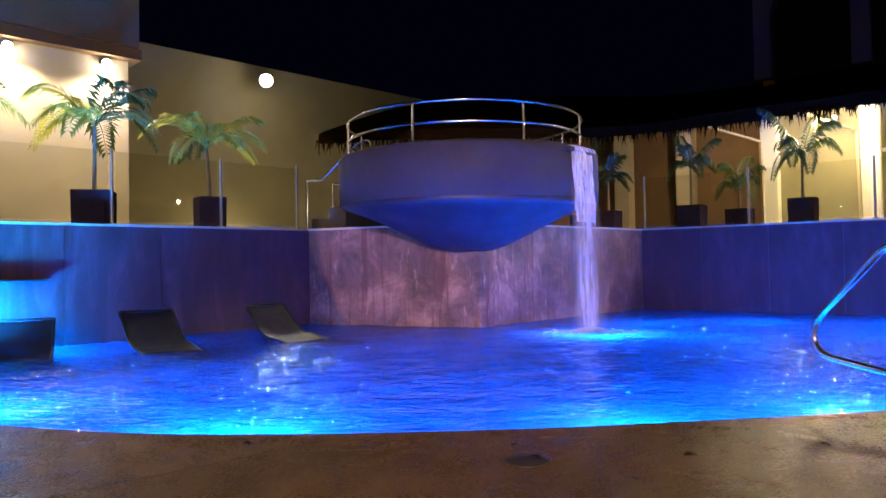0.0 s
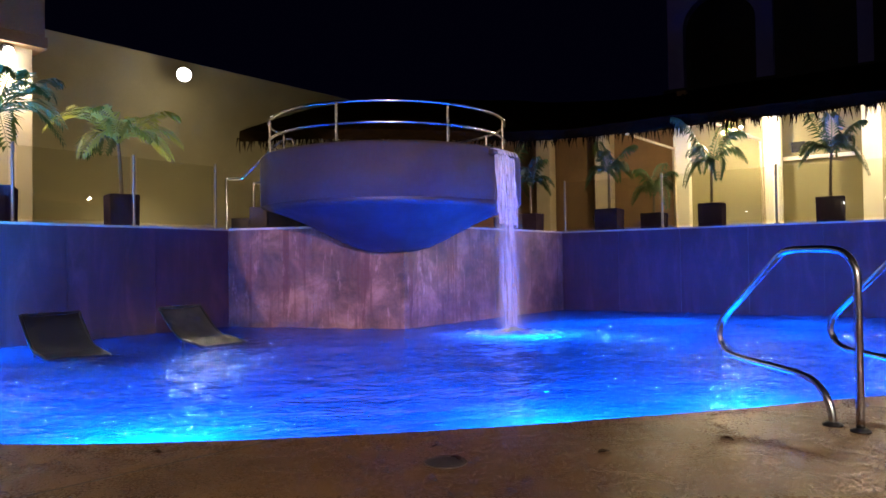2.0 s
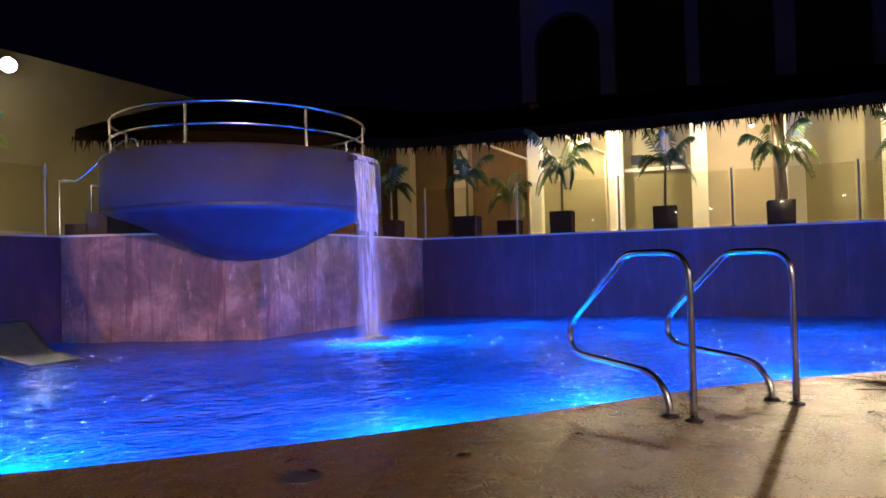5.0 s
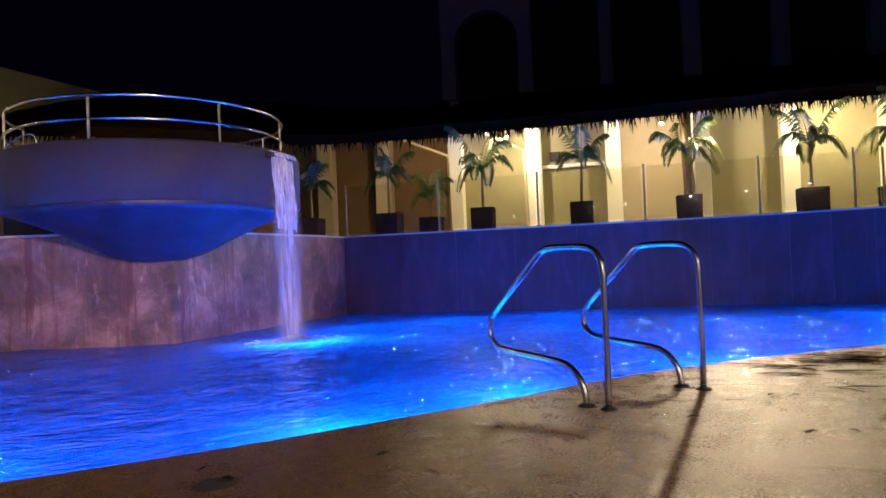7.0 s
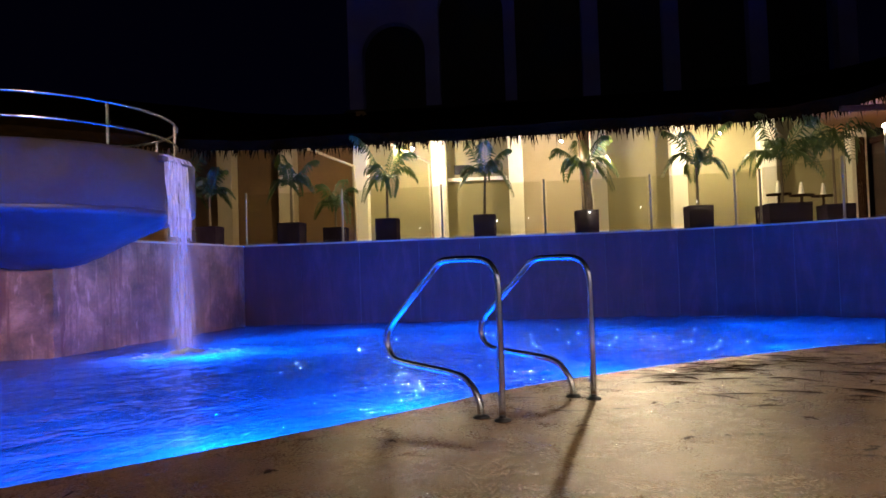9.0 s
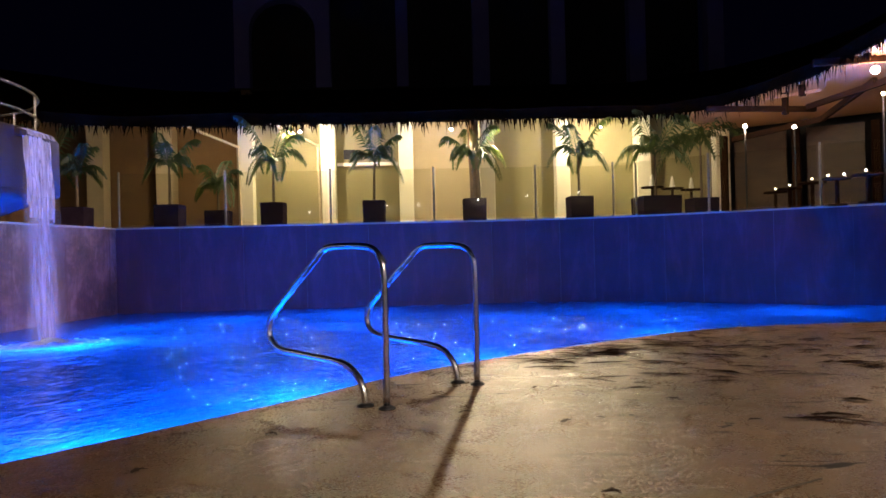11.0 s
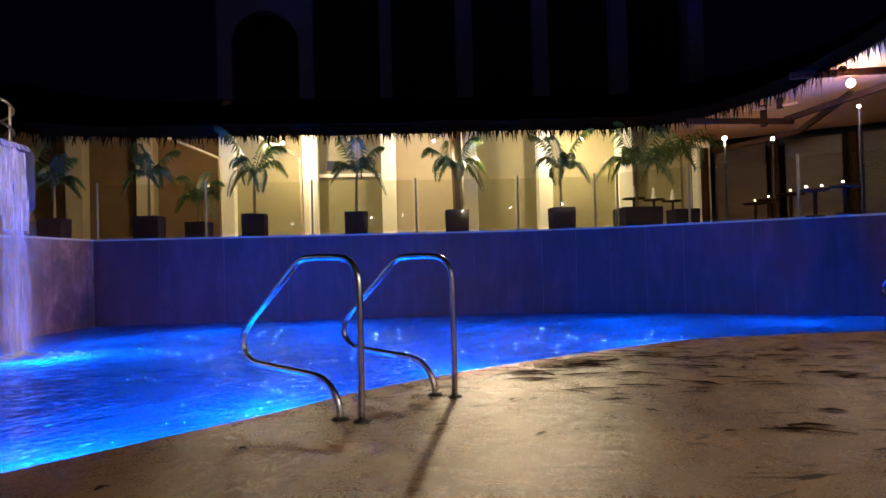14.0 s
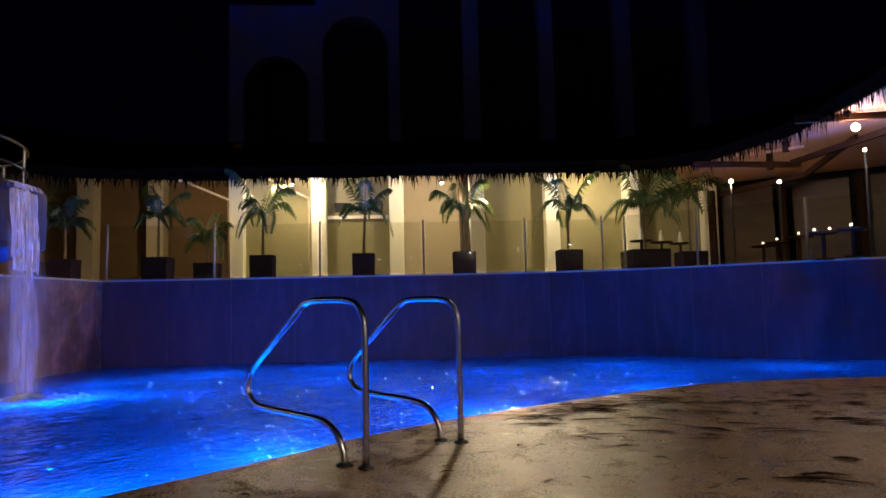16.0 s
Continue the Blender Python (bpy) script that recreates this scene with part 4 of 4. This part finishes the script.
for s in (0.93, 2.72):
    br = thing("roof_brace", "pale diagonal timber brace under the thatched eave", "brace", group="braces under the eave")
    bm = bmesh.new()
    beam(bm, on_wall(s, 1.0, 3.66), on_wall(s + 0.75, 2.5, 3.42), 0.045, 0.045)
    beam(bm, on_wall(s + 0.75, 2.5, 3.45), on_wall(s + 0.79, 2.48, TERRACE - 0.012), 0.05, 0.05)
    part("timber", bm, STUCCO, br)
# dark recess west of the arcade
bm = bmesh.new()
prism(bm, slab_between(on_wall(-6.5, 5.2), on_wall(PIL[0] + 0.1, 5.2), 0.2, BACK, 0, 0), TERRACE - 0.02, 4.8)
tagged(part("wall_recess", bm, RECESS), "stucco wall at the back of the terrace, shade put into its brown", "wall", kind="structure")
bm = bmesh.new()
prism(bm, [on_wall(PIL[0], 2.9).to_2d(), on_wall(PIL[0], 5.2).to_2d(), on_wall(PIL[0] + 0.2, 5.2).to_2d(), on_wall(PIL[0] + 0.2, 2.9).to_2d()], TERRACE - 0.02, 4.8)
tagged(part("wall_recess_side", bm, RECESS), "stucco side wall of the recess, shade put into its brown", "wall", kind="structure")
bm = bmesh.new()
for s in (-2.45, -0.72):
    c = on_wall(s, 4.9)
    box(bm, (c.x, c.y, (TERRACE + 4.7) / 2), (0.42, 0.42, 4.7 - TERRACE + 0.02), radians(T0), 0.012)
    tagged(part("recess_pillar", bm, STUCCO), "beige pillar standing in the dark recess", "pillar", group="pillars in the recess")
    bm = bmesh.new()
bm.free()
trunk_t = thing("garden_palm", "slim garden palm rising behind the glass into the thatch", "palm", Matrix.Translation(on_wall(6.97, 2.2, TERRACE - 0.012)))
bm = bmesh.new()
tube(bm, [(0, 0, 0), (0.03, 0, 0.8), (0.0, 0.02, 1.6), (-0.03, 0, 2.4)], 0.13, 12, 0.10)
part("trunk", bm, ROOM_WOOD, trunk_t, smooth=True)


# ---- thatched roof ----
EAVE = smooth_path([(-3.2, 15.3, 3.66), (-0.4, 14.9, 3.64), (3.2, 14.9, 3.60), (5.75, 13.1, 3.56), (9.3, 10.4, 3.58), (11.3, 8.9, 3.60), (12.5, 7.75, 3.60), (12.5, 6.4, 3.60), (11.85, 5.0, 3.60), (10.8, 3.75, 3.60), (9.9, 2.75, 3.62), (9.3, 1.6, 3.62), (9.0, 0.2, 3.62)], 8)
bm = bmesh.new()
inner = []
a0, a1 = math.atan2(BACK.y, BACK.x), math.atan2(0.12, 1.0)
for p in EAVE:
    k = min(1.0, max(0.0, (9.6 - p.y) / 6.0))
    k = k * k * (3 - 2 * k)
    inner.append(Vector((math.cos(a0 + (a1 - a0) * k), math.sin(a0 + (a1 - a0) * k))))
ringsT = []
for k, (run, rise) in enumerate(((0, 0), (0.03, 0.22), (1.2, 0.72), (2.4, 1.18), (3.9, 1.62), (5.2, 1.66), (5.2, 0.9), (0.5, 0.12))):
    ringsT.append([bm.verts.new((p.x + o.x * run, p.y + o.y * run, p.z + rise + 0.05 * noise.noise(Vector((p.x, p.y, k * 3.1))))) for p, o in zip(EAVE, inner)])
for a, b in zip(ringsT, ringsT[1:] + ringsT[:1]):
    for j in range(len(EAVE) - 1):
        bm.faces.new((a[j], a[j + 1], b[j + 1], b[j]))
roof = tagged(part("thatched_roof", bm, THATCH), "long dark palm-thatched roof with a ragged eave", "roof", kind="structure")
bm = bmesh.new()
rg = random.Random(9)


def blade(p, d, side, ll, w):
    a, b = bm.verts.new(p + side * w), bm.verts.new(p - side * w)
    m1, m2 = bm.verts.new(p + d * ll * 0.6 + side * w * 0.7), bm.verts.new(p + d * ll * 0.6 - side * w * 0.7)
    e = bm.verts.new(p + d * ll + side * rg.uniform(-w, w))
    bm.faces.new((a, b, m2, m1))
    bm.faces.new((m1, m2, e))


for i in range(len(EAVE) - 1):
    p, q = EAVE[i], EAVE[i + 1]
    side = (q - p).normalized()
    o = inner[i].to_3d()
    for k in range(int((q - p).length * 95)):
        u, lay = rg.random(), rg.random()
        at = p.lerp(q, u) + o * (0.20 * lay - 0.05) + Vector((0, 0, 0.06 + 0.20 * lay))
        blade(at, (Vector((0, 0, -1)) - o * rg.uniform(0.0, 0.25) + side * rg.uniform(-0.25, 0.25)).normalized(), side, rg.choice((0.18, 0.24, 0.28, 0.36)) * rg.uniform(0.8, 1.25), rg.uniform(0.008, 0.02))
    for k in range(int((q - p).length * 60)):
        u, r = rg.random(), rg.uniform(0.15, 3.6)
        z = 0.22 + 0.5 * r / 1.2 if r < 1.2 else 0.72 + 0.46 * (r - 1.2) / 1.2 if r < 2.4 else 1.18 + 0.44 * (r - 2.4) / 1.5
        at = p.lerp(q, u) + o * r + Vector((0, 0, z + 0.03))
        blade(at, (Vector((0, 0, -0.38)) - o + side * rg.uniform(-0.2, 0.2)).normalized(), side, rg.uniform(0.25, 0.5), rg.uniform(0.012, 0.03))
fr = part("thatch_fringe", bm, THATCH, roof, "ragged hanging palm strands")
fr["kind"] = "stuff"

# unseen wall added to keep lamp light off the facade behind
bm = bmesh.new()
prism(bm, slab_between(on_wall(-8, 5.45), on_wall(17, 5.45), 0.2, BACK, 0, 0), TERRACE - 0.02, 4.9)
tagged(part("light_stop_roof_back", bm, DARKROOM), "unseen dark wall added to stop light leaking behind the roof", "wall", kind="structure")
# lamps under the eave
for s, b in ((3.2, 1.75), (6.45, 1.75), (9.75, 1.75)):
    lp = thing("eave_lamp", "small warm bulb hanging under the thatched eave", "lamp", Matrix.Translation(on_wall(s, b, 3.62)), "lamps under the eave")
    bm = bmesh.new()
    rod(bm, (0, 0, 0.02), (0, 0, 0.45), 0.008, None, 8)
    rod(bm, (0, 0, 0.0), (0, 0, 0.06), 0.03, 0.02, 10)
    part("stem", bm, DARKSTEEL, lp)
    bm = bmesh.new()
    bmesh.ops.create_uvsphere(bm, u_segments=14, v_segments=8, radius=0.028)
    bl = part("bulb", bm, EAVE_BULB, lp, smooth=True)
    bl.visible_shadow = False


# ---- west wing: beige walls, wall lamps, floodlight ----
bm = bmesh.new()
prism(bm, slab_between(on_left(2.15, 2.2), on_left(14, 2.2), 0.3, LEFT_BACK, 0, 0), TERRACE - 0.02, 4.46)
west = tagged(part("wall_west_wing", bm, STUCCO), "beige stucco wing wall washed by wall lamps", "wall", kind="structure")
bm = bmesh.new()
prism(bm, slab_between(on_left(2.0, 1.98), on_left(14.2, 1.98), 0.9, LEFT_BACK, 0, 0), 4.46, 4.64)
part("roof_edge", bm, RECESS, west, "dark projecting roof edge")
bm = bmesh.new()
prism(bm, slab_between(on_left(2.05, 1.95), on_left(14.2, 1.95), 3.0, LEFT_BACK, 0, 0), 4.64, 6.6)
tagged(part("west_wing_roof", bm, RECESS), "parapet above the beige wing, dimness put into its brown", "roof", kind="structure")
bm = bmesh.new()
prism(bm, slab_between(on_left(-9.5, 5.0), on_left(9, 5.0), 0.3, LEFT_BACK, 0, 0), TERRACE - 0.02, 5.75)
tagged(part("wall_west_back", bm, OLIVE), "tall olive stucco back wall behind the palms", "wall", kind="structure")
for s in (2.53, 3.95, 5.4):
    lp = thing("wall_lamp", "bright round wall lamp on the beige wing", "lamp", Matrix.Translation(on_left(s, 2.2, 4.30)) @ Matrix.Rotation(math.atan2(LEFT_ALONG.y, LEFT_ALONG.x), 4, "Z"), "wall lamps of the beige wing")
    bm = bmesh.new()
    box(bm, (0, -0.06, 0.08), (0.16, 0.12, 0.10), 0, 0.01)
    part("housing", bm, DARKSTEEL, lp)
    bm = bmesh.new()
    bmesh.ops.create_uvsphere(bm, u_segments=16, v_segments=8, radius=0.075, matrix=Matrix.Translation((0, -0.14, 0.02)))
    bl = part("lens", bm, FLOOD, lp, smooth=True)
    bl.visible_shadow = False
fl = thing("floodlight", "bright floodlight on a short wall bracket", "floodlight", look((-4.40, 15.45, 5.16), (0.2, 2, 0.5)))
bm = bmesh.new()
box(bm, (0, 0, 0.08), (0.30, 0.26, 0.10), 0, 0.02)
rod(bm, (0, 0, 0.1), (0, 0.05, 0.5), 0.025)
part("housing", bm, DARKSTEEL, fl)
bm = bmesh.new()
bmesh.ops.create_uvsphere(bm, u_segments=20, v_segments=12, radius=0.15, matrix=Matrix.Diagonal((1, 1, 0.45, 1)))
bl = part("lens", bm, FLOOD_SOFT, fl, "glaring round lens", True)
bl.visible_shadow = False


# ---- tall arched facade behind the roof ----
fac = thing("facade", "tall white arcaded facade, blue night light put into its colour", "building")
FA = Vector((9.9, 23.2))
FD = Vector((0.803, -0.596))
FN = Vector((0.596, 0.803))
bays = [(0.52, 2.83, 10.0), (3.34, 5.68, 11.5), (6.10, 8.43, 13.2), (9.01, 11.24, 14.8), (11.76, 14.10, 16.4), (14.70, 17.0, 17.6)]


def slab_f(bm, s0, s1, z0, z1, back=0.0, thick=0.45):
    a, b = FA + FD * s0 + FN * back, FA + FD * s1 + FN * back
    prism(bm, slab_between(a, b, thick, FN, 0, 0), z0, z1)


ends = [0.0] + [(bays[i][1] + bays[i + 1][0]) / 2 for i in range(5)] + [17.6]
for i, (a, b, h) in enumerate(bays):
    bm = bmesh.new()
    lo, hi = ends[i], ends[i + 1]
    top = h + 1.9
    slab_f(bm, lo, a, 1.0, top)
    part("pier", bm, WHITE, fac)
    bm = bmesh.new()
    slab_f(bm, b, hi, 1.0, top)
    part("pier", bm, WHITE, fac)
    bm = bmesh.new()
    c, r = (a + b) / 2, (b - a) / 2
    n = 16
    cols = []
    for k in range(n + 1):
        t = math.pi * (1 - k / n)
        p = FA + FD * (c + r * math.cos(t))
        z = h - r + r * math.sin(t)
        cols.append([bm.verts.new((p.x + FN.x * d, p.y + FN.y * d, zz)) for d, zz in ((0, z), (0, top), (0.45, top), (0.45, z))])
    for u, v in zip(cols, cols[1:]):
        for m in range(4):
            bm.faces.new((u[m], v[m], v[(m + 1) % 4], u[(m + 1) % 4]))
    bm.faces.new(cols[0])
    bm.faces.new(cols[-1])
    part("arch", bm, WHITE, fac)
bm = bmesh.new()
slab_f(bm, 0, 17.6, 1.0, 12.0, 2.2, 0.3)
part("inner_wall", bm, DARKROOM, fac, "wall behind the arches, its unlit darkness put into the colour")
# dark slab added in front to hide bright pier feet above the roof
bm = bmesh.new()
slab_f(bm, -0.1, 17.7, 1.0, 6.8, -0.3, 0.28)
part("foot_cover", bm, DARKROOM, fac, "unseen dark slab added to cover the lit pier feet")

# ---- restaurant under the thatch ----
rest = thing("restaurant", "dim wood-panelled restaurant front under the roof", "building")
for k in range(6):
    bm = bmesh.new()
    p, q = on_right(-1.2 + 1.5 * k, 4.4), on_right(-1.2 + 1.5 * k + 1.1, 4.4)
    prism(bm, slab_between(p, q, 0.12, BACK2, 0, 0), TERRACE - 0.02, 3.5)
    part("panel", bm, ROOM_WOOD, rest)
    bm = bmesh.new()
    c = on_right(-1.2 + 1.5 * k + 1.3, 4.3)
    box(bm, (c.x, c.y, 2.5), (0.16, 0.16, 1.98), 0.3, 0.01)
    part("post", bm, WOOD, rest)
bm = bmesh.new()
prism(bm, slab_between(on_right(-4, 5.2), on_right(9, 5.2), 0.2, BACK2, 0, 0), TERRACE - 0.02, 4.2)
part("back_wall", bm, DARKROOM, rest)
bm = bmesh.new()
prism(bm, [on_right(a, b).to_2d() for a, b in ((1.2, 1.75), (2.5, 1.35), (3.6, 0.35), (4.5, -1.05), (5.2, -2.2), (6.2, -3.0), (8.5, -3.0), (8.5, 4.6), (1.2, 4.6))], 3.69, 3.76)
part("ceiling_slab", bm, TAN, rest, "tan painted ceiling lit by a bright lamp")
# lower beam line, cross beams and short posts
for a, b in (((13.76, 7.17, 3.10), (13.8, 5.46, 3.25)), ((13.8, 5.46, 3.25), (12.68, 4.19, 3.55)), ((11.75, 6.58, 3.40), (13.5, 5.44, 3.40)), ((10.9, 4.42, 3.60), (11.95, 3.26, 3.60)), ((12.2, 3.0, 3.56), (13.3, 5.5, 3.42))):
    bm = bmesh.new()
    beam(bm, a, b, 0.07, 0.10)
    part("beam", bm, WOOD, rest, "dark stained roof beam")
bm = bmesh.new()
beam(bm, (12.45, 6.12, 3.55), (12.68, 5.02, 3.55), 0.05, 0.05)
part("purlin", bm, TAN, rest, "pale lit roof purlin")
for x, y, z0, z1 in ((13.0, 5.76, 3.30, 3.70), (11.4, 3.87, 3.58, 3.72), (12.62, 5.3, 3.5, 3.72)):
    bm = bmesh.new()
    beam(bm, (x, y, z0), (x, y, z1), 0.09, 0.09)
    part("king_post", bm, WOOD, rest)
for at, r, nm in (((11.55, 3.82, 3.46), 0.060, "bright"), ((12.1, 3.90, 3.20), 0.028, "small"), ((12.42, 6.23, 3.10), 0.040, "small"), ((13.3, 5.74, 3.10), 0.036, "small")):
    lp = thing("restaurant_lamp", "%s warm globe lamp at the restaurant's edge" % nm, "lamp", Matrix.Translation(at), "lamps of the restaurant")
    bm = bmesh.new()
    bmesh.ops.create_uvsphere(bm, u_segments=16, v_segments=10, radius=r)
    bl = part("globe", bm, FLOOD if r > 0.05 else BULB, lp, smooth=True)
    bl.visible_shadow = False
    bm = bmesh.new()
    if r > 0.05:
        rod(bm, (0, 0, r * 0.8), (0, 0, 3.70 - at[2]), 0.018, None, 8)
    else:
        rod(bm, (0, 0, -r * 0.8), (0, 0, TERRACE - at[2] - 0.012), 0.018, None, 8)
    part("stem", bm, DARKSTEEL, lp)
def dining_table(p, high, r):
    tb = thing("dining_table", "small round dark table on the terrace", "table", Matrix.Translation(p), "tables on the terrace")
    bm = bmesh.new()
    lathe(bm, [(0.0, high - 0.03), (r - 0.01, high - 0.03), (r, high - 0.02), (r, high - 0.006), (r - 0.006, high), (0.0, high)], 28)
    part("tabletop", bm, WOOD, tb)
    bm = bmesh.new()
    rod(bm, (0, 0, 0.0), (0, 0, high - 0.03), 0.03)
    part("pedestal", bm, WOOD, tb)
    bm = bmesh.new()
    rod(bm, (0, 0, 0.0), (0, 0, 0.03), r * 0.65, r * 0.6, 20)
    part("foot", bm, WOOD, tb)


def napkin(p):
    nk = thing("napkin", "white napkin folded upright on a table", "napkin", Matrix.Translation(p), "napkins on the tables")
    bm = bmesh.new()
    rod(bm, (0, 0, 0), (0, 0, 0.26), 0.06, 0.02, 7)
    for v in bm.verts:
        v.co.x += 0.02 * noise.noise(v.co * 9)
    part("cloth", bm, LINEN, nk)


def candle(p):
    cd = thing("candle_lamp", "tiny lit candle lamp on a table", "candle", Matrix.Translation(p), "candle lamps on the tables")
    bm = bmesh.new()
    rod(bm, (0, 0, 0), (0, 0, 0.035), 0.028, 0.032, 14)
    part("cup", bm, DARKSTEEL, cd)
    bm = bmesh.new()
    bmesh.ops.create_uvsphere(bm, u_segments=10, v_segments=6, radius=0.020, matrix=Matrix.Translation((0, 0, 0.050)))
    part("flame_glass", bm, CANDLE, cd, smooth=True)


FLOOR_Z = TERRACE - 0.012
for k in range(3):
    p = on_wall(10.75 + 0.6 * k, 1.45 + 0.4 * k, FLOOR_Z)
    dining_table(p, 0.72, 0.24)
    napkin(p + Vector((0, 0, 0.72)))
for x, y, flames in ((13.88, 6.38, ((0, 0),)), (13.26, 5.84, ((0, 0),)), (12.43, 5.10, ((0, 0),)), (12.08, 4.58, ((0.0, 0.13), (0.02, -0.10))), (11.85, 4.06, ((-0.06, 0.0),))):
    dining_table(Vector((x, y, FLOOR_Z)), 0.45, 0.22)
    for dx, dy in flames:
        candle(Vector((x + dx, y + dy, FLOOR_Z + 0.45)))

# ---- hotel front behind the deck, closing the place ----
bm = bmesh.new()
box(bm, (2, -6.15, 3.0), (46, 0.3, 8.6))
tagged(part("wall_hotel", bm, STUCCO), "beige hotel front behind the deck", "wall", kind="structure")
for x in HOTEL_LAMPS:
    lp = thing("hotel_wall_lamp", "round lamp on the hotel front", "lamp", pose(x, -6.0, 3.4), "wall lamps of the hotel front")
    bm = bmesh.new()
    box(bm, (0, 0.04, 0.1), (0.14, 0.08, 0.12), 0, 0.01)
    part("bracket", bm, DARKSTEEL, lp)
    bm = bmesh.new()
    bmesh.ops.create_uvsphere(bm, u_segments=16, v_segments=10, radius=0.062, matrix=Matrix.Translation((0, 0.14, -0.06)))
    bl = part("globe", bm, FLOOD, lp, smooth=True)
    bl.visible_shadow = False

# ---- small things on the deck ----
for a, b in (((-2.6, 2.0), (-0.55, 3.82)), ((-0.9, 2.2), (3.1, 1.3))):
    bm = bmesh.new()
    a, b = Vector((*a, 0.0)), Vector((*b, 0.0))
    d = (b - a).normalized()
    n = Vector((-d.y, d.x, 0)) * 0.004
    prism(bm, [(a + n).to_2d(), (b + n).to_2d(), (b - n).to_2d(), (a - n).to_2d()], -0.004, 0.0035)
    part("expansion_joint", bm, GROUT, deck, "thin dark expansion joint")
lid = thing("skimmer_lid", "round dark metal skimmer lid set in the deck", "drain cover", pose(0.31, 3.28, 0))
bm = bmesh.new()
lathe(bm, [(0.10, 0.0), (0.10, 0.005), (0.09, 0.005), (0.086, 0.003), (0.0, 0.004)], 28)
part("cover", bm, IRON, lid)
rg = random.Random(31)


def litter(name, label, category, group, at, turn, length, width, lift):
    """A flat, wavy, torn scrap with a ragged outline and a little thickness."""
    lf = thing(name, label, category, pose(at[0], at[1], 0.001, 0, 0, turn), group)
    bm = bmesh.new()
    n = 7
    sway = rg.uniform(-0.25, 0.25) * length
    rows = []
    for k in range(n + 1):
        u = k / n
        half = width * (0.15 + math.sin(math.pi * min(1.0, 0.08 + 0.9 * u))) * rg.uniform(0.55, 1.2)
        mid = sway * u * u + 0.35 * width * rg.uniform(-1, 1)
        z = 0.003 + lift * math.sin(math.pi * u) * rg.uniform(0.5, 1.0)
        rows.append([bm.verts.new((length * (u - 0.5), mid + half * e, z + 0.3 * lift * abs(e))) for e in (-1, 0, 1)])
    for a, b in zip(rows, rows[1:]):
        for j in range(2):
            bm.faces.new((a[j], a[j + 1], b[j + 1], b[j]))
    part("blade", bm, LITTER, lf)


for k in range(30):
    litter("fallen_leaf", "small curled brown leaf lying on the wet deck", "leaf", "fallen leaves on the deck", (rg.uniform(-1.2, 6.5), rg.uniform(1.7, 3.7)), rg.uniform(0, 360), rg.uniform(0.05, 0.11), rg.uniform(0.010, 0.022), 0.010)
for k in range(120):
    if k < 34:
        at = (5.3 + rg.gauss(0, 0.65), 4.05 + rg.gauss(0, 0.17))
    else:
        at = (rg.uniform(3.9, 9.4), rg.uniform(0.9, 4.1))
    if at[0] > 7.6 and at[1] > 12.2 - 1.12 * at[0]:
        continue
    litter("palm_scrap", "torn dark strip of wet palm leaf on the deck", "leaf strip", "palm scraps on the deck", at, rg.gauss(-52, 16), rg.uniform(0.14, 0.46), rg.uniform(0.010, 0.034), 0.008)
